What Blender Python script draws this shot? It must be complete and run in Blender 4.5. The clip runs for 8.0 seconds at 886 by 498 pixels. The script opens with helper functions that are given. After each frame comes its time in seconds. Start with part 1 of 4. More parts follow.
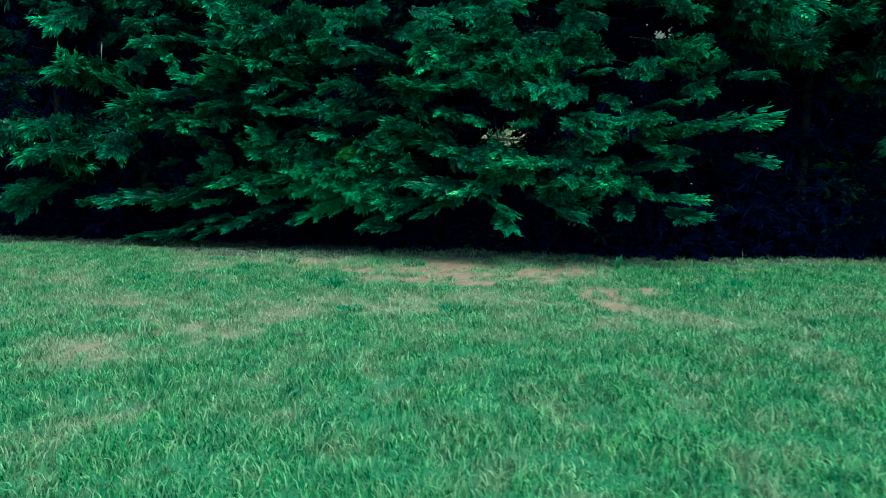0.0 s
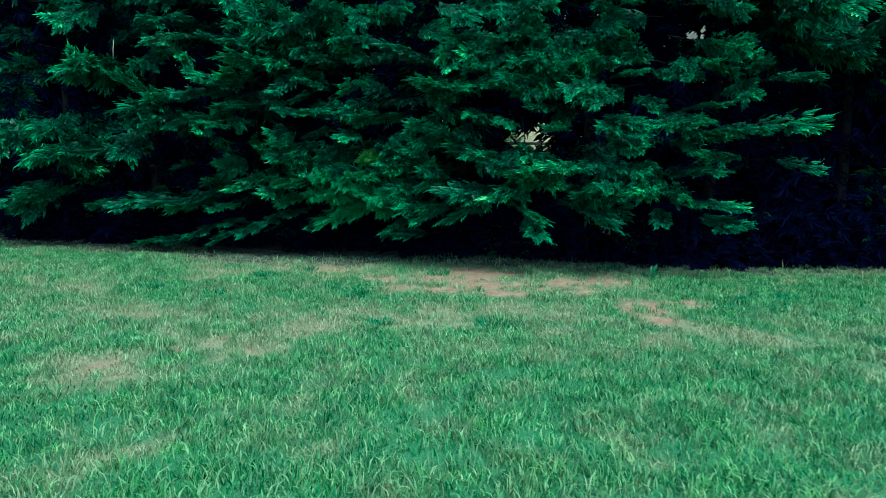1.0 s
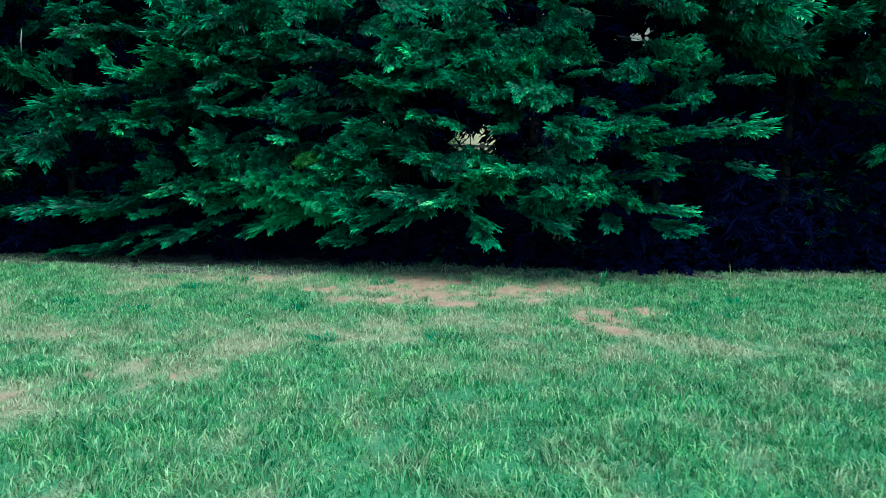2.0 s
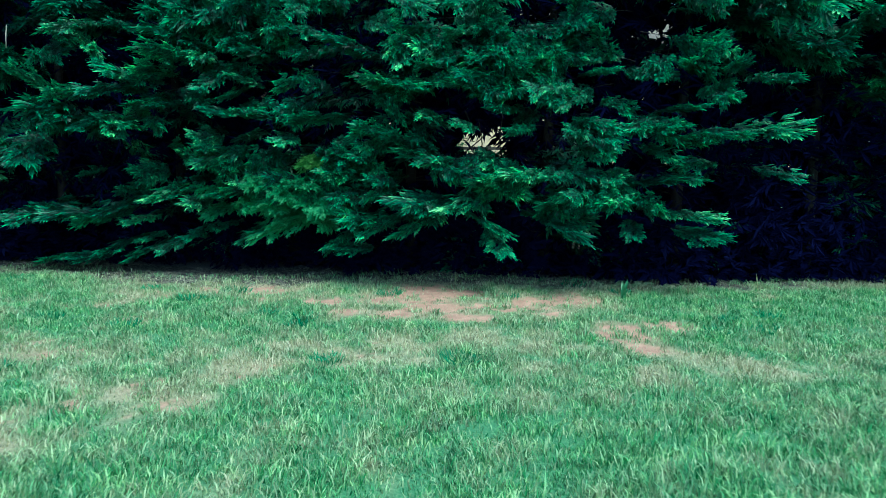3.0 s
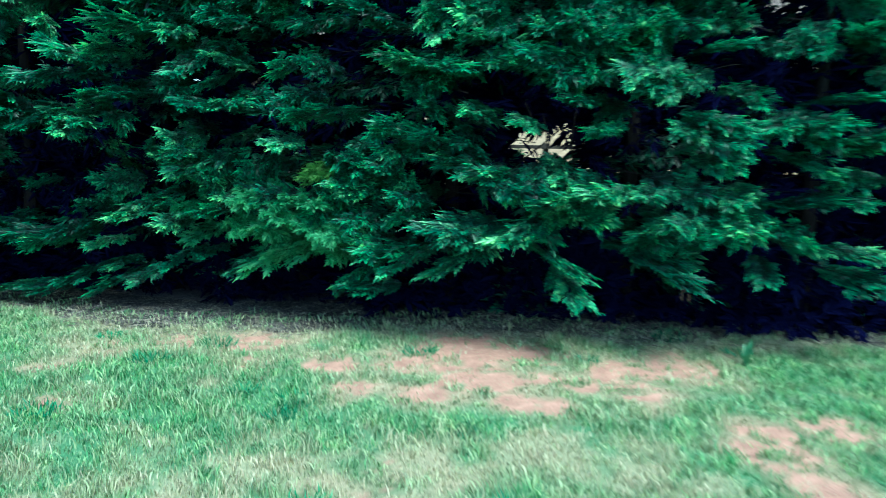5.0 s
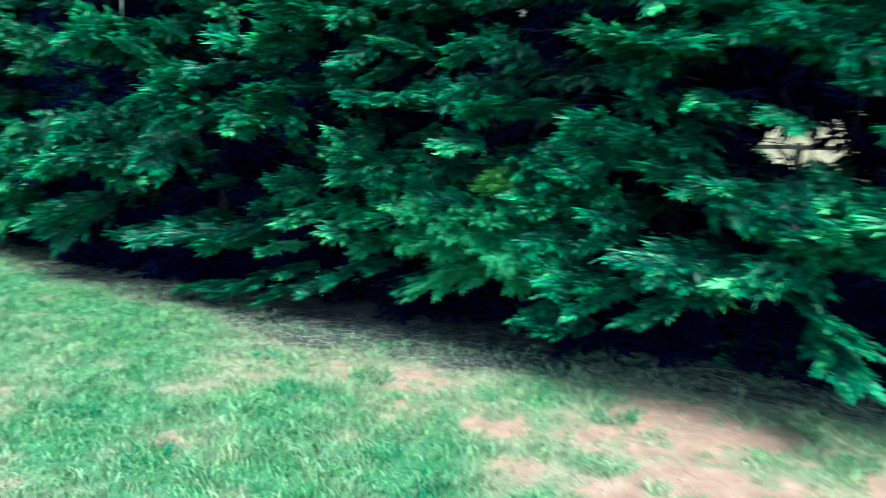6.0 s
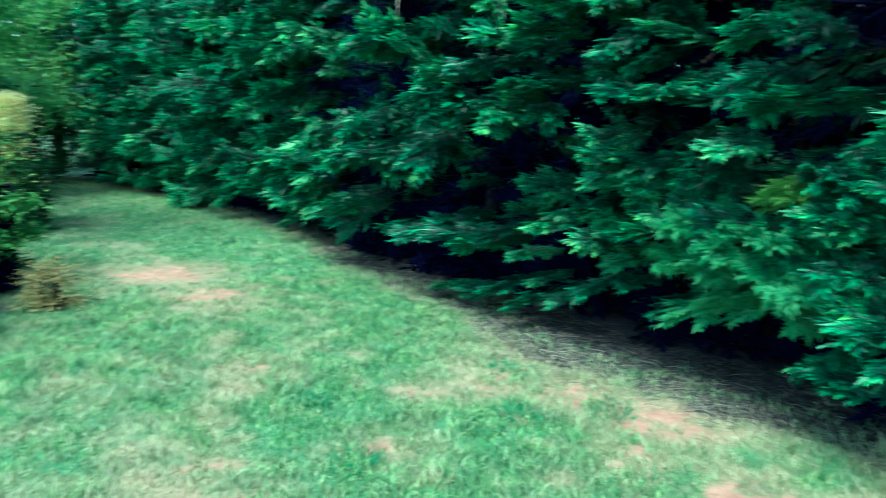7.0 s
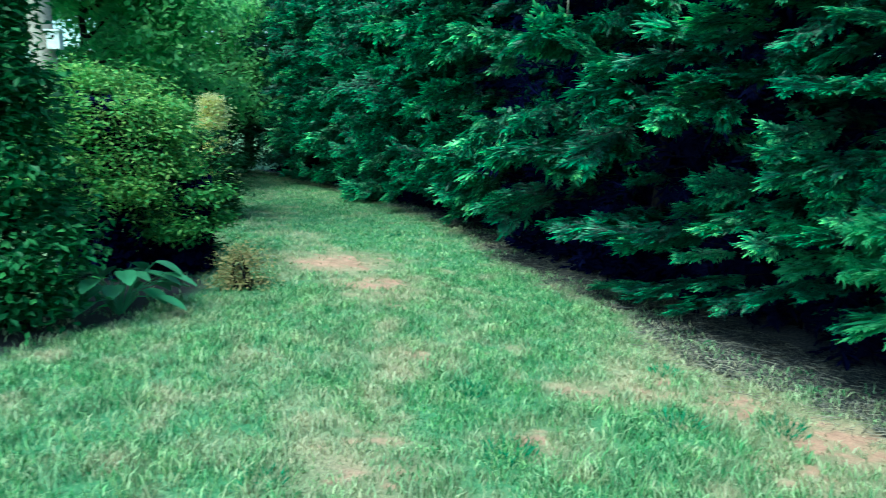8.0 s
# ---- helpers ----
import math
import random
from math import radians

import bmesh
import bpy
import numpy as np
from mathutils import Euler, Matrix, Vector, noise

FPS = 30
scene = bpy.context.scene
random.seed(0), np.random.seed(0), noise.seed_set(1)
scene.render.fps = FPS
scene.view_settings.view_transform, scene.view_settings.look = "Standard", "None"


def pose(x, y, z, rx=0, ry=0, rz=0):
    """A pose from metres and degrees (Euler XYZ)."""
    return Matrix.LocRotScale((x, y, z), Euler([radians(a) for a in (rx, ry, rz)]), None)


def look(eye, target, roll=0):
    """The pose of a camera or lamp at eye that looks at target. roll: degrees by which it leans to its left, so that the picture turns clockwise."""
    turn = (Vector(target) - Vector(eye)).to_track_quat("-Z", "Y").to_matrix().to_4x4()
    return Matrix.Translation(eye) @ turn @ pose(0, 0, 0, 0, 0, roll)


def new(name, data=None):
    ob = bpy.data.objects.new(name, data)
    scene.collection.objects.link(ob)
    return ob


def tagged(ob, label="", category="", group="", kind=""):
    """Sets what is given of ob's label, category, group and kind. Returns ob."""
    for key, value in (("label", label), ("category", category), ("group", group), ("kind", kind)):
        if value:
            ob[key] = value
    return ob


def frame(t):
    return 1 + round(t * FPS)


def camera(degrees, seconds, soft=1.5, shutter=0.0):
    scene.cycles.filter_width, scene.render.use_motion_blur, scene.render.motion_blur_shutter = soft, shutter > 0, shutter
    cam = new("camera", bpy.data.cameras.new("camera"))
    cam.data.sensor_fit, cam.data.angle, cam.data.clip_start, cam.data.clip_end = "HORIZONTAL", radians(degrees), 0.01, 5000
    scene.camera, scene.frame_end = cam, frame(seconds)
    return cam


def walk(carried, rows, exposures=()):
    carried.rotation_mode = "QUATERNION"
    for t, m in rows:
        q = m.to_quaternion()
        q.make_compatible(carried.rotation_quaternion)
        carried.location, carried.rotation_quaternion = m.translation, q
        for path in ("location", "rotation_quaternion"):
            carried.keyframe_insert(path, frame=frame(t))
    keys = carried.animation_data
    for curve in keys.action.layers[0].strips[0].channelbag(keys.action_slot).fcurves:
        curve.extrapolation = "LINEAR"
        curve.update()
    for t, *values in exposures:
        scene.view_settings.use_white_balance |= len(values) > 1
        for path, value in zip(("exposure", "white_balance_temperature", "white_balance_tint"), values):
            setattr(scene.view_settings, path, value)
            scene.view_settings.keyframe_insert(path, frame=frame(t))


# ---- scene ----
cam = camera(64.8, 8.0, 0.85, 0.6)
METRES, EYE, TILT, LEAN, TURN = 5.3, 1.5, 0.0, 0.0, 0.0
ROWS = [
    (0.0, 0.0, 0.0, 0.0, 0.03, -8.5, -0.17),
    (0.5, -0.0316, 0.0394, 0.0011, 0.1, -8.38, -0.32),
    (1.0, -0.0543, 0.0733, -0.0, 0.22, -8.25, -0.45),
    (1.4, -0.0580, 0.1020, -0.0013, 0.60, -8.12, -0.55),
    (1.5, -0.0585, 0.1096, -0.0017, -0.45, -8.08, -0.6),
    (1.6, -0.0598, 0.117, -0.0016, -3.75, -8.07, -0.6),
    (1.7, -0.0612, 0.125, -0.0014, -4.75, -8.05, -0.6),
    (3.0, -0.0839, 0.2377, 0.0014, -5.01, -7.85, -0.64),
    (3.5, -0.0837, 0.3071, 0.0028, -4.94, -7.79, -0.72),
    (4.0, -0.0767, 0.3972, 0.004, -4.88, -7.73, -0.8),
    (4.6, -0.0680, 0.525, 0.014, -4.0, -8.15, -0.82),
    (5.5, -0.0532, 0.7373, 0.033, 5.56, -9.07, -0.86),
    (6.0, -0.0462, 0.8425, 0.0339, 16.52, -9.29, -1.05),
    (6.5, -0.0392, 0.9296, 0.0355, 28.78, -9.62, -1.22),
    (7.0, -0.0368, 0.9533, 0.0362, 40.63, -9.98, -1.26),
    (7.5, -0.0341, 0.9521, 0.0323, 48.91, -10.1, -1.49),
    (8.0, -0.0309, 0.9418, 0.0328, 53.72, -10.31, -1.25),
]
walk(cam, [(t, pose(0, 0, EYE, TILT, LEAN, TURN) @ pose(METRES * x, METRES * y, METRES * z, 90 + pitch, roll, yaw)) for t, x, y, z, yaw, pitch, roll in ROWS],
     exposures=[(0.0, 1.2, 5030, -43), (1.5, 1.44, 5075, -35), (3.0, 1.76, 5100, -21), (4.0, 1.92, 5110, -12), (5.3, 2.22, 5160, -15), (6.5, 2.35, 5195, -22), (8.0, 2.02, 5385, -24)])
SKY, SUN = 0.07, 1.5
GRASS_NEAR, GRASS_FAR = 540000, 170000
INNER = 0.45


# ---- world, sun ----
world = bpy.data.worlds.new("sky")
scene.world = world
world.use_nodes = True
wn = world.node_tree
sky = wn.nodes.new("ShaderNodeTexSky")
sky.sky_type = "NISHITA"
sky.sun_disc = False
sky.sun_elevation = radians(57)
sky.sun_rotation = radians(150)
sky.air_density = 1.0
sky.dust_density = 1.0
wn.nodes["Background"].inputs["Strength"].default_value = SKY
wn.links.new(sky.outputs["Color"], wn.nodes["Background"].inputs["Color"])
sun_data = bpy.data.lights.new("sun", "SUN")
sun_data.energy = SUN
sun_data.angle = radians(28)
sun_data.color = (1.0, 0.95, 0.86)
sun = new("sun", sun_data)
sun.matrix_world = look((3.0, -7.4, 12.5), (0, 0, 0))


# ---- materials ----
def material(name):
    m = bpy.data.materials.new(name)
    m.use_nodes = True
    return m, m.node_tree, m.node_tree.nodes["Principled BSDF"]


def node(tree, kind, **values):
    n = tree.nodes.new(kind)
    for key, value in values.items():
        n.inputs[key].default_value = value
    return n


def ramp(tree, source, stops):
    r = tree.nodes.new("ShaderNodeValToRGB")
    while len(r.color_ramp.elements) < len(stops):
        r.color_ramp.elements.new(0.5)
    for e, (at, c) in zip(r.color_ramp.elements, stops):
        e.position, e.color = at, (*c, 1)
    tree.links.new(source, r.inputs[0])
    return r.outputs[0]


def blend(tree, a, b, fac, mode="MIX"):
    m = tree.nodes.new("ShaderNodeMix")
    m.data_type, m.blend_type = "RGBA", mode
    for socket, value in ((m.inputs[0], fac), (m.inputs[6], a), (m.inputs[7], b)):
        if isinstance(value, (int, float)):
            socket.default_value = value
        elif isinstance(value, tuple):
            socket.default_value = (*value, 1)
        else:
            tree.links.new(value, socket)
    return m.outputs[2]


def position_noise(tree, scale, detail=3.0):
    g = tree.nodes.new("ShaderNodeNewGeometry")
    n = node(tree, "ShaderNodeTexNoise", Scale=scale, Detail=detail)
    tree.links.new(g.outputs["Position"], n.inputs["Vector"])
    return n.outputs["Fac"]


def leaf_material(name, stops, patch=(0.6, 0.35), through_light=0.25, rough=0.55, spec=0.35, tips=0.0):
    """Leaves: shade by leaf, by bough and by patch, a little light coming through."""
    m, tree, p = material(name)
    g = tree.nodes.new("ShaderNodeNewGeometry")
    o = tree.nodes.new("ShaderNodeObjectInfo")
    add = tree.nodes.new("ShaderNodeMath")
    add.operation = "MULTIPLY_ADD"
    tree.links.new(g.outputs["Random Per Island"], add.inputs[0])
    add.inputs[1].default_value = 0.6
    mul = tree.nodes.new("ShaderNodeMath")
    mul.operation = "MULTIPLY"
    tree.links.new(o.outputs["Random"], mul.inputs[0])
    mul.inputs[1].default_value = 0.4
    tree.links.new(mul.outputs[0], add.inputs[2])
    c = ramp(tree, add.outputs[0], stops)
    grain = position_noise(tree, 1.0 / patch[0])
    c = blend(tree, c, ramp(tree, grain, [(0.3, (0.55, 0.6, 0.6)), (0.7, (1.25, 1.2, 1.0))]), patch[1] * 2, "MULTIPLY")
    if tips:
        # Pale new sprays among older, bluer ones; also imitates lit and shaded clumps.
        young_lit = position_noise(tree, 8.0, 2.0)
        c = blend(tree, c, ramp(tree, young_lit, [(0.36, (0.5, 0.56, 0.62)), (0.52, (0.95, 0.95, 0.95)), (0.66, (1.8, 1.5, 1.3))]), tips, "MULTIPLY")
        # Pale new ends; the dark bluish feet put spray shading into the colour.
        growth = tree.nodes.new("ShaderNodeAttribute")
        growth.attribute_name = "young_lit"
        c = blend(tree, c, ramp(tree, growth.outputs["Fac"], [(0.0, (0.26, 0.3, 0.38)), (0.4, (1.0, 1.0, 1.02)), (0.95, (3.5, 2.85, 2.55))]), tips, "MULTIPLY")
    tree.links.new(c, p.inputs["Base Color"])
    p.inputs["Roughness"].default_value = rough
    p.inputs["Specular IOR Level"].default_value = spec
    t = tree.nodes.new("ShaderNodeBsdfTranslucent")
    tree.links.new(c, t.inputs["Color"])
    mix = tree.nodes.new("ShaderNodeMixShader")
    mix.inputs[0].default_value = through_light
    tree.links.new(p.outputs[0], mix.inputs[1])
    tree.links.new(t.outputs[0], mix.inputs[2])
    tree.links.new(mix.outputs[0], tree.nodes["Material Output"].inputs["Surface"])
    return m


def plain_material(name, a, b, scale, rough=0.9, bump=0.4, detail=5.0):
    m, tree, p = material(name)
    f = position_noise(tree, scale, detail)
    f2 = position_noise(tree, scale * 7, detail)
    c = blend(tree, ramp(tree, f, [(0.3, a), (0.7, b)]), ramp(tree, f2, [(0.3, (0.6, 0.6, 0.6)), (0.7, (1.2, 1.2, 1.2))]), 0.7, "MULTIPLY")
    tree.links.new(c, p.inputs["Base Color"])
    p.inputs["Roughness"].default_value = rough
    p.inputs["Specular IOR Level"].default_value = 0.5 if rough < 0.6 else 0.12
    bm = node(tree, "ShaderNodeBump", Strength=bump, Distance=0.02)
    tree.links.new(f2, bm.inputs["Height"])
    tree.links.new(bm.outputs[0], p.inputs["Normal"])
    return m


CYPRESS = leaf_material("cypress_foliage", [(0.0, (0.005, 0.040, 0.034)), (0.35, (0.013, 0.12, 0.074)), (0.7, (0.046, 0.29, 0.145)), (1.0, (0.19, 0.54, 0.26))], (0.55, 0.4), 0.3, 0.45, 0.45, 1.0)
YELLOWISH = leaf_material("young_cypress_foliage", [(0.0, (0.025, 0.16, 0.065)), (0.5, (0.075, 0.34, 0.135)), (1.0, (0.19, 0.56, 0.25))], (0.5, 0.3))
# Navy colour imitates the blue-black shade inside hedge and shrubs.
SHADE_TONED_LEAF = leaf_material("inner_growth", [(0.0, (0.0025, 0.003, 0.026)), (0.6, (0.004, 0.005, 0.035)), (1.0, (0.006, 0.008, 0.042))], (0.9, 0.3), 0.05, 1.0, 0.0)
SHRUB = leaf_material("shrub_leaves", [(0.0, (0.05, 0.23, 0.07)), (0.5, (0.15, 0.42, 0.12)), (1.0, (0.46, 0.64, 0.20))], (0.5, 0.45), 0.4)
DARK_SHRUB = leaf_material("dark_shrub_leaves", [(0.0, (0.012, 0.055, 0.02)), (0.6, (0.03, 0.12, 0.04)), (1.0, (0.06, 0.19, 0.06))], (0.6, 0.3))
MID_SHRUB = leaf_material("green_shrub_leaves", [(0.0, (0.008, 0.05, 0.022)), (0.6, (0.026, 0.14, 0.05)), (1.0, (0.08, 0.27, 0.085))], (0.5, 0.35), 0.35)
BROADLEAF = leaf_material("tree_leaves", [(0.0, (0.10, 0.32, 0.12)), (0.6, (0.25, 0.57, 0.21)), (1.0, (0.46, 0.72, 0.29))], (1.2, 0.25), 0.55)
# Golden leaves raised near pale yellow; sunlight is put into their colour.
SUNLIT_GOLD = leaf_material("sunlit_golden_leaves", [(0.0, (0.90, 0.86, 0.40)), (1.0, (0.97, 0.94, 0.62))], (0.5, 0.1), 0.5)
RUST = leaf_material("rusty_leaves", [(0.0, (0.26, 0.30, 0.12)), (0.5, (0.46, 0.36, 0.17)), (1.0, (0.60, 0.44, 0.24))], (0.3, 0.2), 0.3)
BROAD = leaf_material("broad_leaves", [(0.0, (0.035, 0.17, 0.08)), (1.0, (0.13, 0.34, 0.18))], (0.12, 0.35), 0.2, 0.38, 0.5)
FENCE = plain_material("weathered_rail", (0.03, 0.028, 0.027), (0.06, 0.055, 0.05), 5)
CREAM = plain_material("cream_wall", (0.48, 0.34, 0.23), (0.58, 0.43, 0.31), 0.8, 0.8, 0.1)
ROOF = plain_material("roof_shingles", (0.12, 0.10, 0.09), (0.2, 0.17, 0.15), 3)
WHITE = plain_material("white_paint", (0.78, 0.78, 0.76), (0.84, 0.84, 0.82), 3, 0.5, 0.05)
GLASS = plain_material("dark_pane", (0.03, 0.035, 0.04), (0.04, 0.045, 0.05), 2, 0.08, 0.0)
# Real needle flecks; the bluish dark end carries the hedge's shade.
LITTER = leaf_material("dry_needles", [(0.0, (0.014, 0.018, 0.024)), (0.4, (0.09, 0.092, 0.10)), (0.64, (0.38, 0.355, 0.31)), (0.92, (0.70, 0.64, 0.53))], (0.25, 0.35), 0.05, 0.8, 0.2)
TWIG = leaf_material("fallen_twig_bark", [(0.0, (0.06, 0.055, 0.05)), (0.6, (0.22, 0.20, 0.17)), (1.0, (0.50, 0.45, 0.38))], (0.4, 0.3), 0.02, 0.8, 0.2)
DEAD_LEAF = leaf_material("dead_sprigs", [(0.0, (0.02, 0.018, 0.014)), (1.0, (0.06, 0.046, 0.035))], (0.2, 0.2), 0.15, 0.8, 0.1)
TUFT = leaf_material("tuft_blades", [(0.0, (0.02, 0.14, 0.065)), (0.6, (0.045, 0.26, 0.12)), (1.0, (0.11, 0.40, 0.19))], (0.3, 0.2), 0.25)
STRAW = leaf_material("straw_stalks", [(0.0, (0.25, 0.3, 0.14)), (1.0, (0.5, 0.48, 0.28))], (0.3, 0.1), 0.2)
BARK = plain_material("cypress_bark", (0.010, 0.010, 0.012), (0.022, 0.020, 0.021), 5)
PALE_BARK = plain_material("pale_bark", (0.34, 0.30, 0.26), (0.5, 0.44, 0.38), 4)


def grass_material():
    m, tree, p = material("grass_blades")
    g = tree.nodes.new("ShaderNodeNewGeometry")
    a = tree.nodes.new("ShaderNodeAttribute")
    a.attribute_name = "dry"
    green = ramp(tree, g.outputs["Random Per Island"], [(0.0, (0.04, 0.17, 0.062)), (0.3, (0.09, 0.30, 0.115)), (0.6, (0.21, 0.45, 0.20)), (0.85, (0.36, 0.57, 0.30)), (1.0, (0.46, 0.62, 0.37))])
    straw = ramp(tree, g.outputs["Random Per Island"], [(0.0, (0.36, 0.34, 0.21)), (0.5, (0.52, 0.46, 0.31)), (1.0, (0.68, 0.59, 0.43))])
    large = position_noise(tree, 4.0)
    green = blend(tree, green, ramp(tree, large, [(0.32, (0.66, 0.76, 0.79)), (0.68, (1.3, 1.22, 1.12))]), 1.0, "MULTIPLY")
    tufts = position_noise(tree, 11.0, 2.0)
    green = blend(tree, green, ramp(tree, tufts, [(0.36, (0.66, 0.75, 0.74)), (0.64, (1.3, 1.22, 1.14))]), 0.85, "MULTIPLY")
    c = blend(tree, green, straw, a.outputs["Fac"])
    tree.links.new(c, p.inputs["Base Color"])
    p.inputs["Roughness"].default_value = 0.5
    p.inputs["Specular IOR Level"].default_value = 0.22
    t = tree.nodes.new("ShaderNodeBsdfTranslucent")
    tree.links.new(c, t.inputs["Color"])
    mix = tree.nodes.new("ShaderNodeMixShader")
    mix.inputs[0].default_value = 0.3
    tree.links.new(p.outputs[0], mix.inputs[1])
    tree.links.new(t.outputs[0], mix.inputs[2])
    tree.links.new(mix.outputs[0], tree.nodes["Material Output"].inputs["Surface"])
    return m


def ground_material():
    """Thatch under the grass, bare pinkish soil, needle litter below the hedge, shrub shade painted as dark planting
    soil.
    """
    m, tree, p = material("lawn_soil")
    bare = tree.nodes.new("ShaderNodeAttribute")
    bare.attribute_name = "bare"
    litter = tree.nodes.new("ShaderNodeAttribute")
    litter.attribute_name = "litter"
    fine, mid = position_noise(tree, 60, 6), position_noise(tree, 7, 5)
    thatch = ramp(tree, fine, [(0.3, (0.04, 0.145, 0.062)), (0.55, (0.085, 0.22, 0.096)), (0.75, (0.19, 0.29, 0.15))])
    soil = ramp(tree, mid, [(0.3, (0.34, 0.19, 0.14)), (0.6, (0.50, 0.29, 0.215)), (0.8, (0.62, 0.38, 0.295))])
    soil = blend(tree, soil, ramp(tree, fine, [(0.3, (0.75, 0.72, 0.7)), (0.7, (1.1, 1.1, 1.1))]), 0.8, "MULTIPLY")
    # Litter darkened towards blue; the hedge's shade is put into its colour.
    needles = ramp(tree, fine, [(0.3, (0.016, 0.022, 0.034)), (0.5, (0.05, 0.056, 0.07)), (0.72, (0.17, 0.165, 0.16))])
    mat = ramp(tree, fine, [(0.3, (0.24, 0.22, 0.13)), (0.5, (0.41, 0.36, 0.23)), (0.72, (0.57, 0.48, 0.34))])
    dry = tree.nodes.new("ShaderNodeAttribute")
    dry.attribute_name = "dry"
    thatch = blend(tree, thatch, mat, dry.outputs["Fac"])
    c = blend(tree, thatch, soil, bare.outputs["Fac"])
    dried = ramp(tree, fine, [(0.3, (0.06, 0.05, 0.04)), (0.5, (0.17, 0.14, 0.11)), (0.72, (0.36, 0.29, 0.22))])
    needles = blend(tree, needles, dried, dry.outputs["Fac"])
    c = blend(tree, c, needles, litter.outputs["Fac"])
    # Near-black soil puts the shade below the shrubs into the ground's colour.
    shaded_bed = tree.nodes.new("ShaderNodeAttribute")
    shaded_bed.attribute_name = "shaded_bed"
    c = blend(tree, c, ramp(tree, fine, [(0.3, (0.008, 0.008, 0.012)), (0.7, (0.028, 0.026, 0.030))]), shaded_bed.outputs["Fac"])
    tree.links.new(c, p.inputs["Base Color"])
    p.inputs["Roughness"].default_value = 0.95
    bm = node(tree, "ShaderNodeBump", Strength=0.6, Distance=0.02)
    tree.links.new(fine, bm.inputs["Height"])
    tree.links.new(bm.outputs[0], p.inputs["Normal"])
    return m


GRASS, GROUND = grass_material(), ground_material()


# ---- building helpers ----
def mesh_from(name, verts, faces, mat, smooth=False):
    me = bpy.data.meshes.new(name)
    me.from_pydata(verts, [], faces)
    if smooth:
        me.polygons.foreach_set("use_smooth", [True] * len(me.polygons))
    me.materials.append(mat)
    me.update()
    return me


def part(name, data, parent, label="", m=None):
    ob = new(name, data)
    ob.parent = parent
    if m is not None:
        ob.matrix_basis = m
    return tagged(ob, label) if label else ob


def tube(points, radii, sides=6):
    """A tapered tube along points: vertices and faces."""
    verts, faces = [], []
    for i, (q, r) in enumerate(zip(points, radii)):
        along = (Vector(points[min(i + 1, len(points) - 1)]) - Vector(points[max(i - 1, 0)])).normalized()
        a = along.orthogonal().normalized()
        b = along.cross(a)
        for k in range(sides):
            w = 2 * math.pi * k / sides
            verts.append(tuple(Vector(q) + r * (math.cos(w) * a + math.sin(w) * b)))
    for i in range(len(points) - 1):
        for k in range(sides):
            n = (k + 1) % sides
            faces.append((i * sides + k, i * sides + n, (i + 1) * sides + n, (i + 1) * sides + k))
    faces.append(tuple(range(sides))[::-1])
    faces.append(tuple(range((len(points) - 1) * sides, len(points) * sides)))
    return verts, faces


def box(verts, faces, x0, y0, z0, x1, y1, z1):
    b = len(verts)
    verts += [(x, y, z) for z in (z0, z1) for y in (y0, y1) for x in (x0, x1)]
    faces += [tuple(b + i for i in q) for q in ((0, 2, 3, 1), (4, 5, 7, 6), (0, 1, 5, 4), (2, 6, 7, 3), (0, 4, 6, 2), (1, 3, 7, 5))]


def box_mesh(name, mat, *sizes):
    verts, faces = [], []
    box(verts, faces, *sizes)
    return mesh_from(name, verts, faces, mat)


def interp(x, table):
    return float(np.interp(x, [q[0] for q in table], [q[1] for q in table]))


# ---- plan of the place ----
# Front of the hedge's foliage at breast height, and the edge of the lawn below it.
HEDGE_FRONT = [(-21, 12.5), (-16, 12.2), (-11, 11.3), (-9, 11.1), (-6.5, 10.0), (-4.5, 9.45), (-2.5, 9.1), (-0.7, 8.6), (0.5, 8.2), (1.5, 8.1), (3, 7.85), (6, 7.6), (10, 7.3)]
LAWN_EDGE = [(-21, 13.5), (-15.6, 13.1), (-9.0, 11.85), (-6.5, 10.65), (-5.0, 10.15), (-4.05, 9.95), (-3.3, 9.42), (-2.7, 9.25), (-2.2, 9.25), (-1.4, 9.2), (-0.5, 9.3), (0.6, 9.22), (1.7, 8.9), (2.6, 8.95), (3.7, 8.8), (5.5, 8.95), (10, 8.6)]
# How far the lower foliage stands back, for each metre below 1.7 m.
HEDGE_LEAN = [(-9.0, 0.25), (-6.0, 0.36), (-4.6, 0.38), (-4.0, 0.42), (-1.6, 0.42), (-0.4, 0.1), (1.0, 0.05), (3.0, 0.2)]


def front_at(x, z):
    return interp(x, HEDGE_FRONT) + interp(x, HEDGE_LEAN) * max(0.0, 1.7 - z)


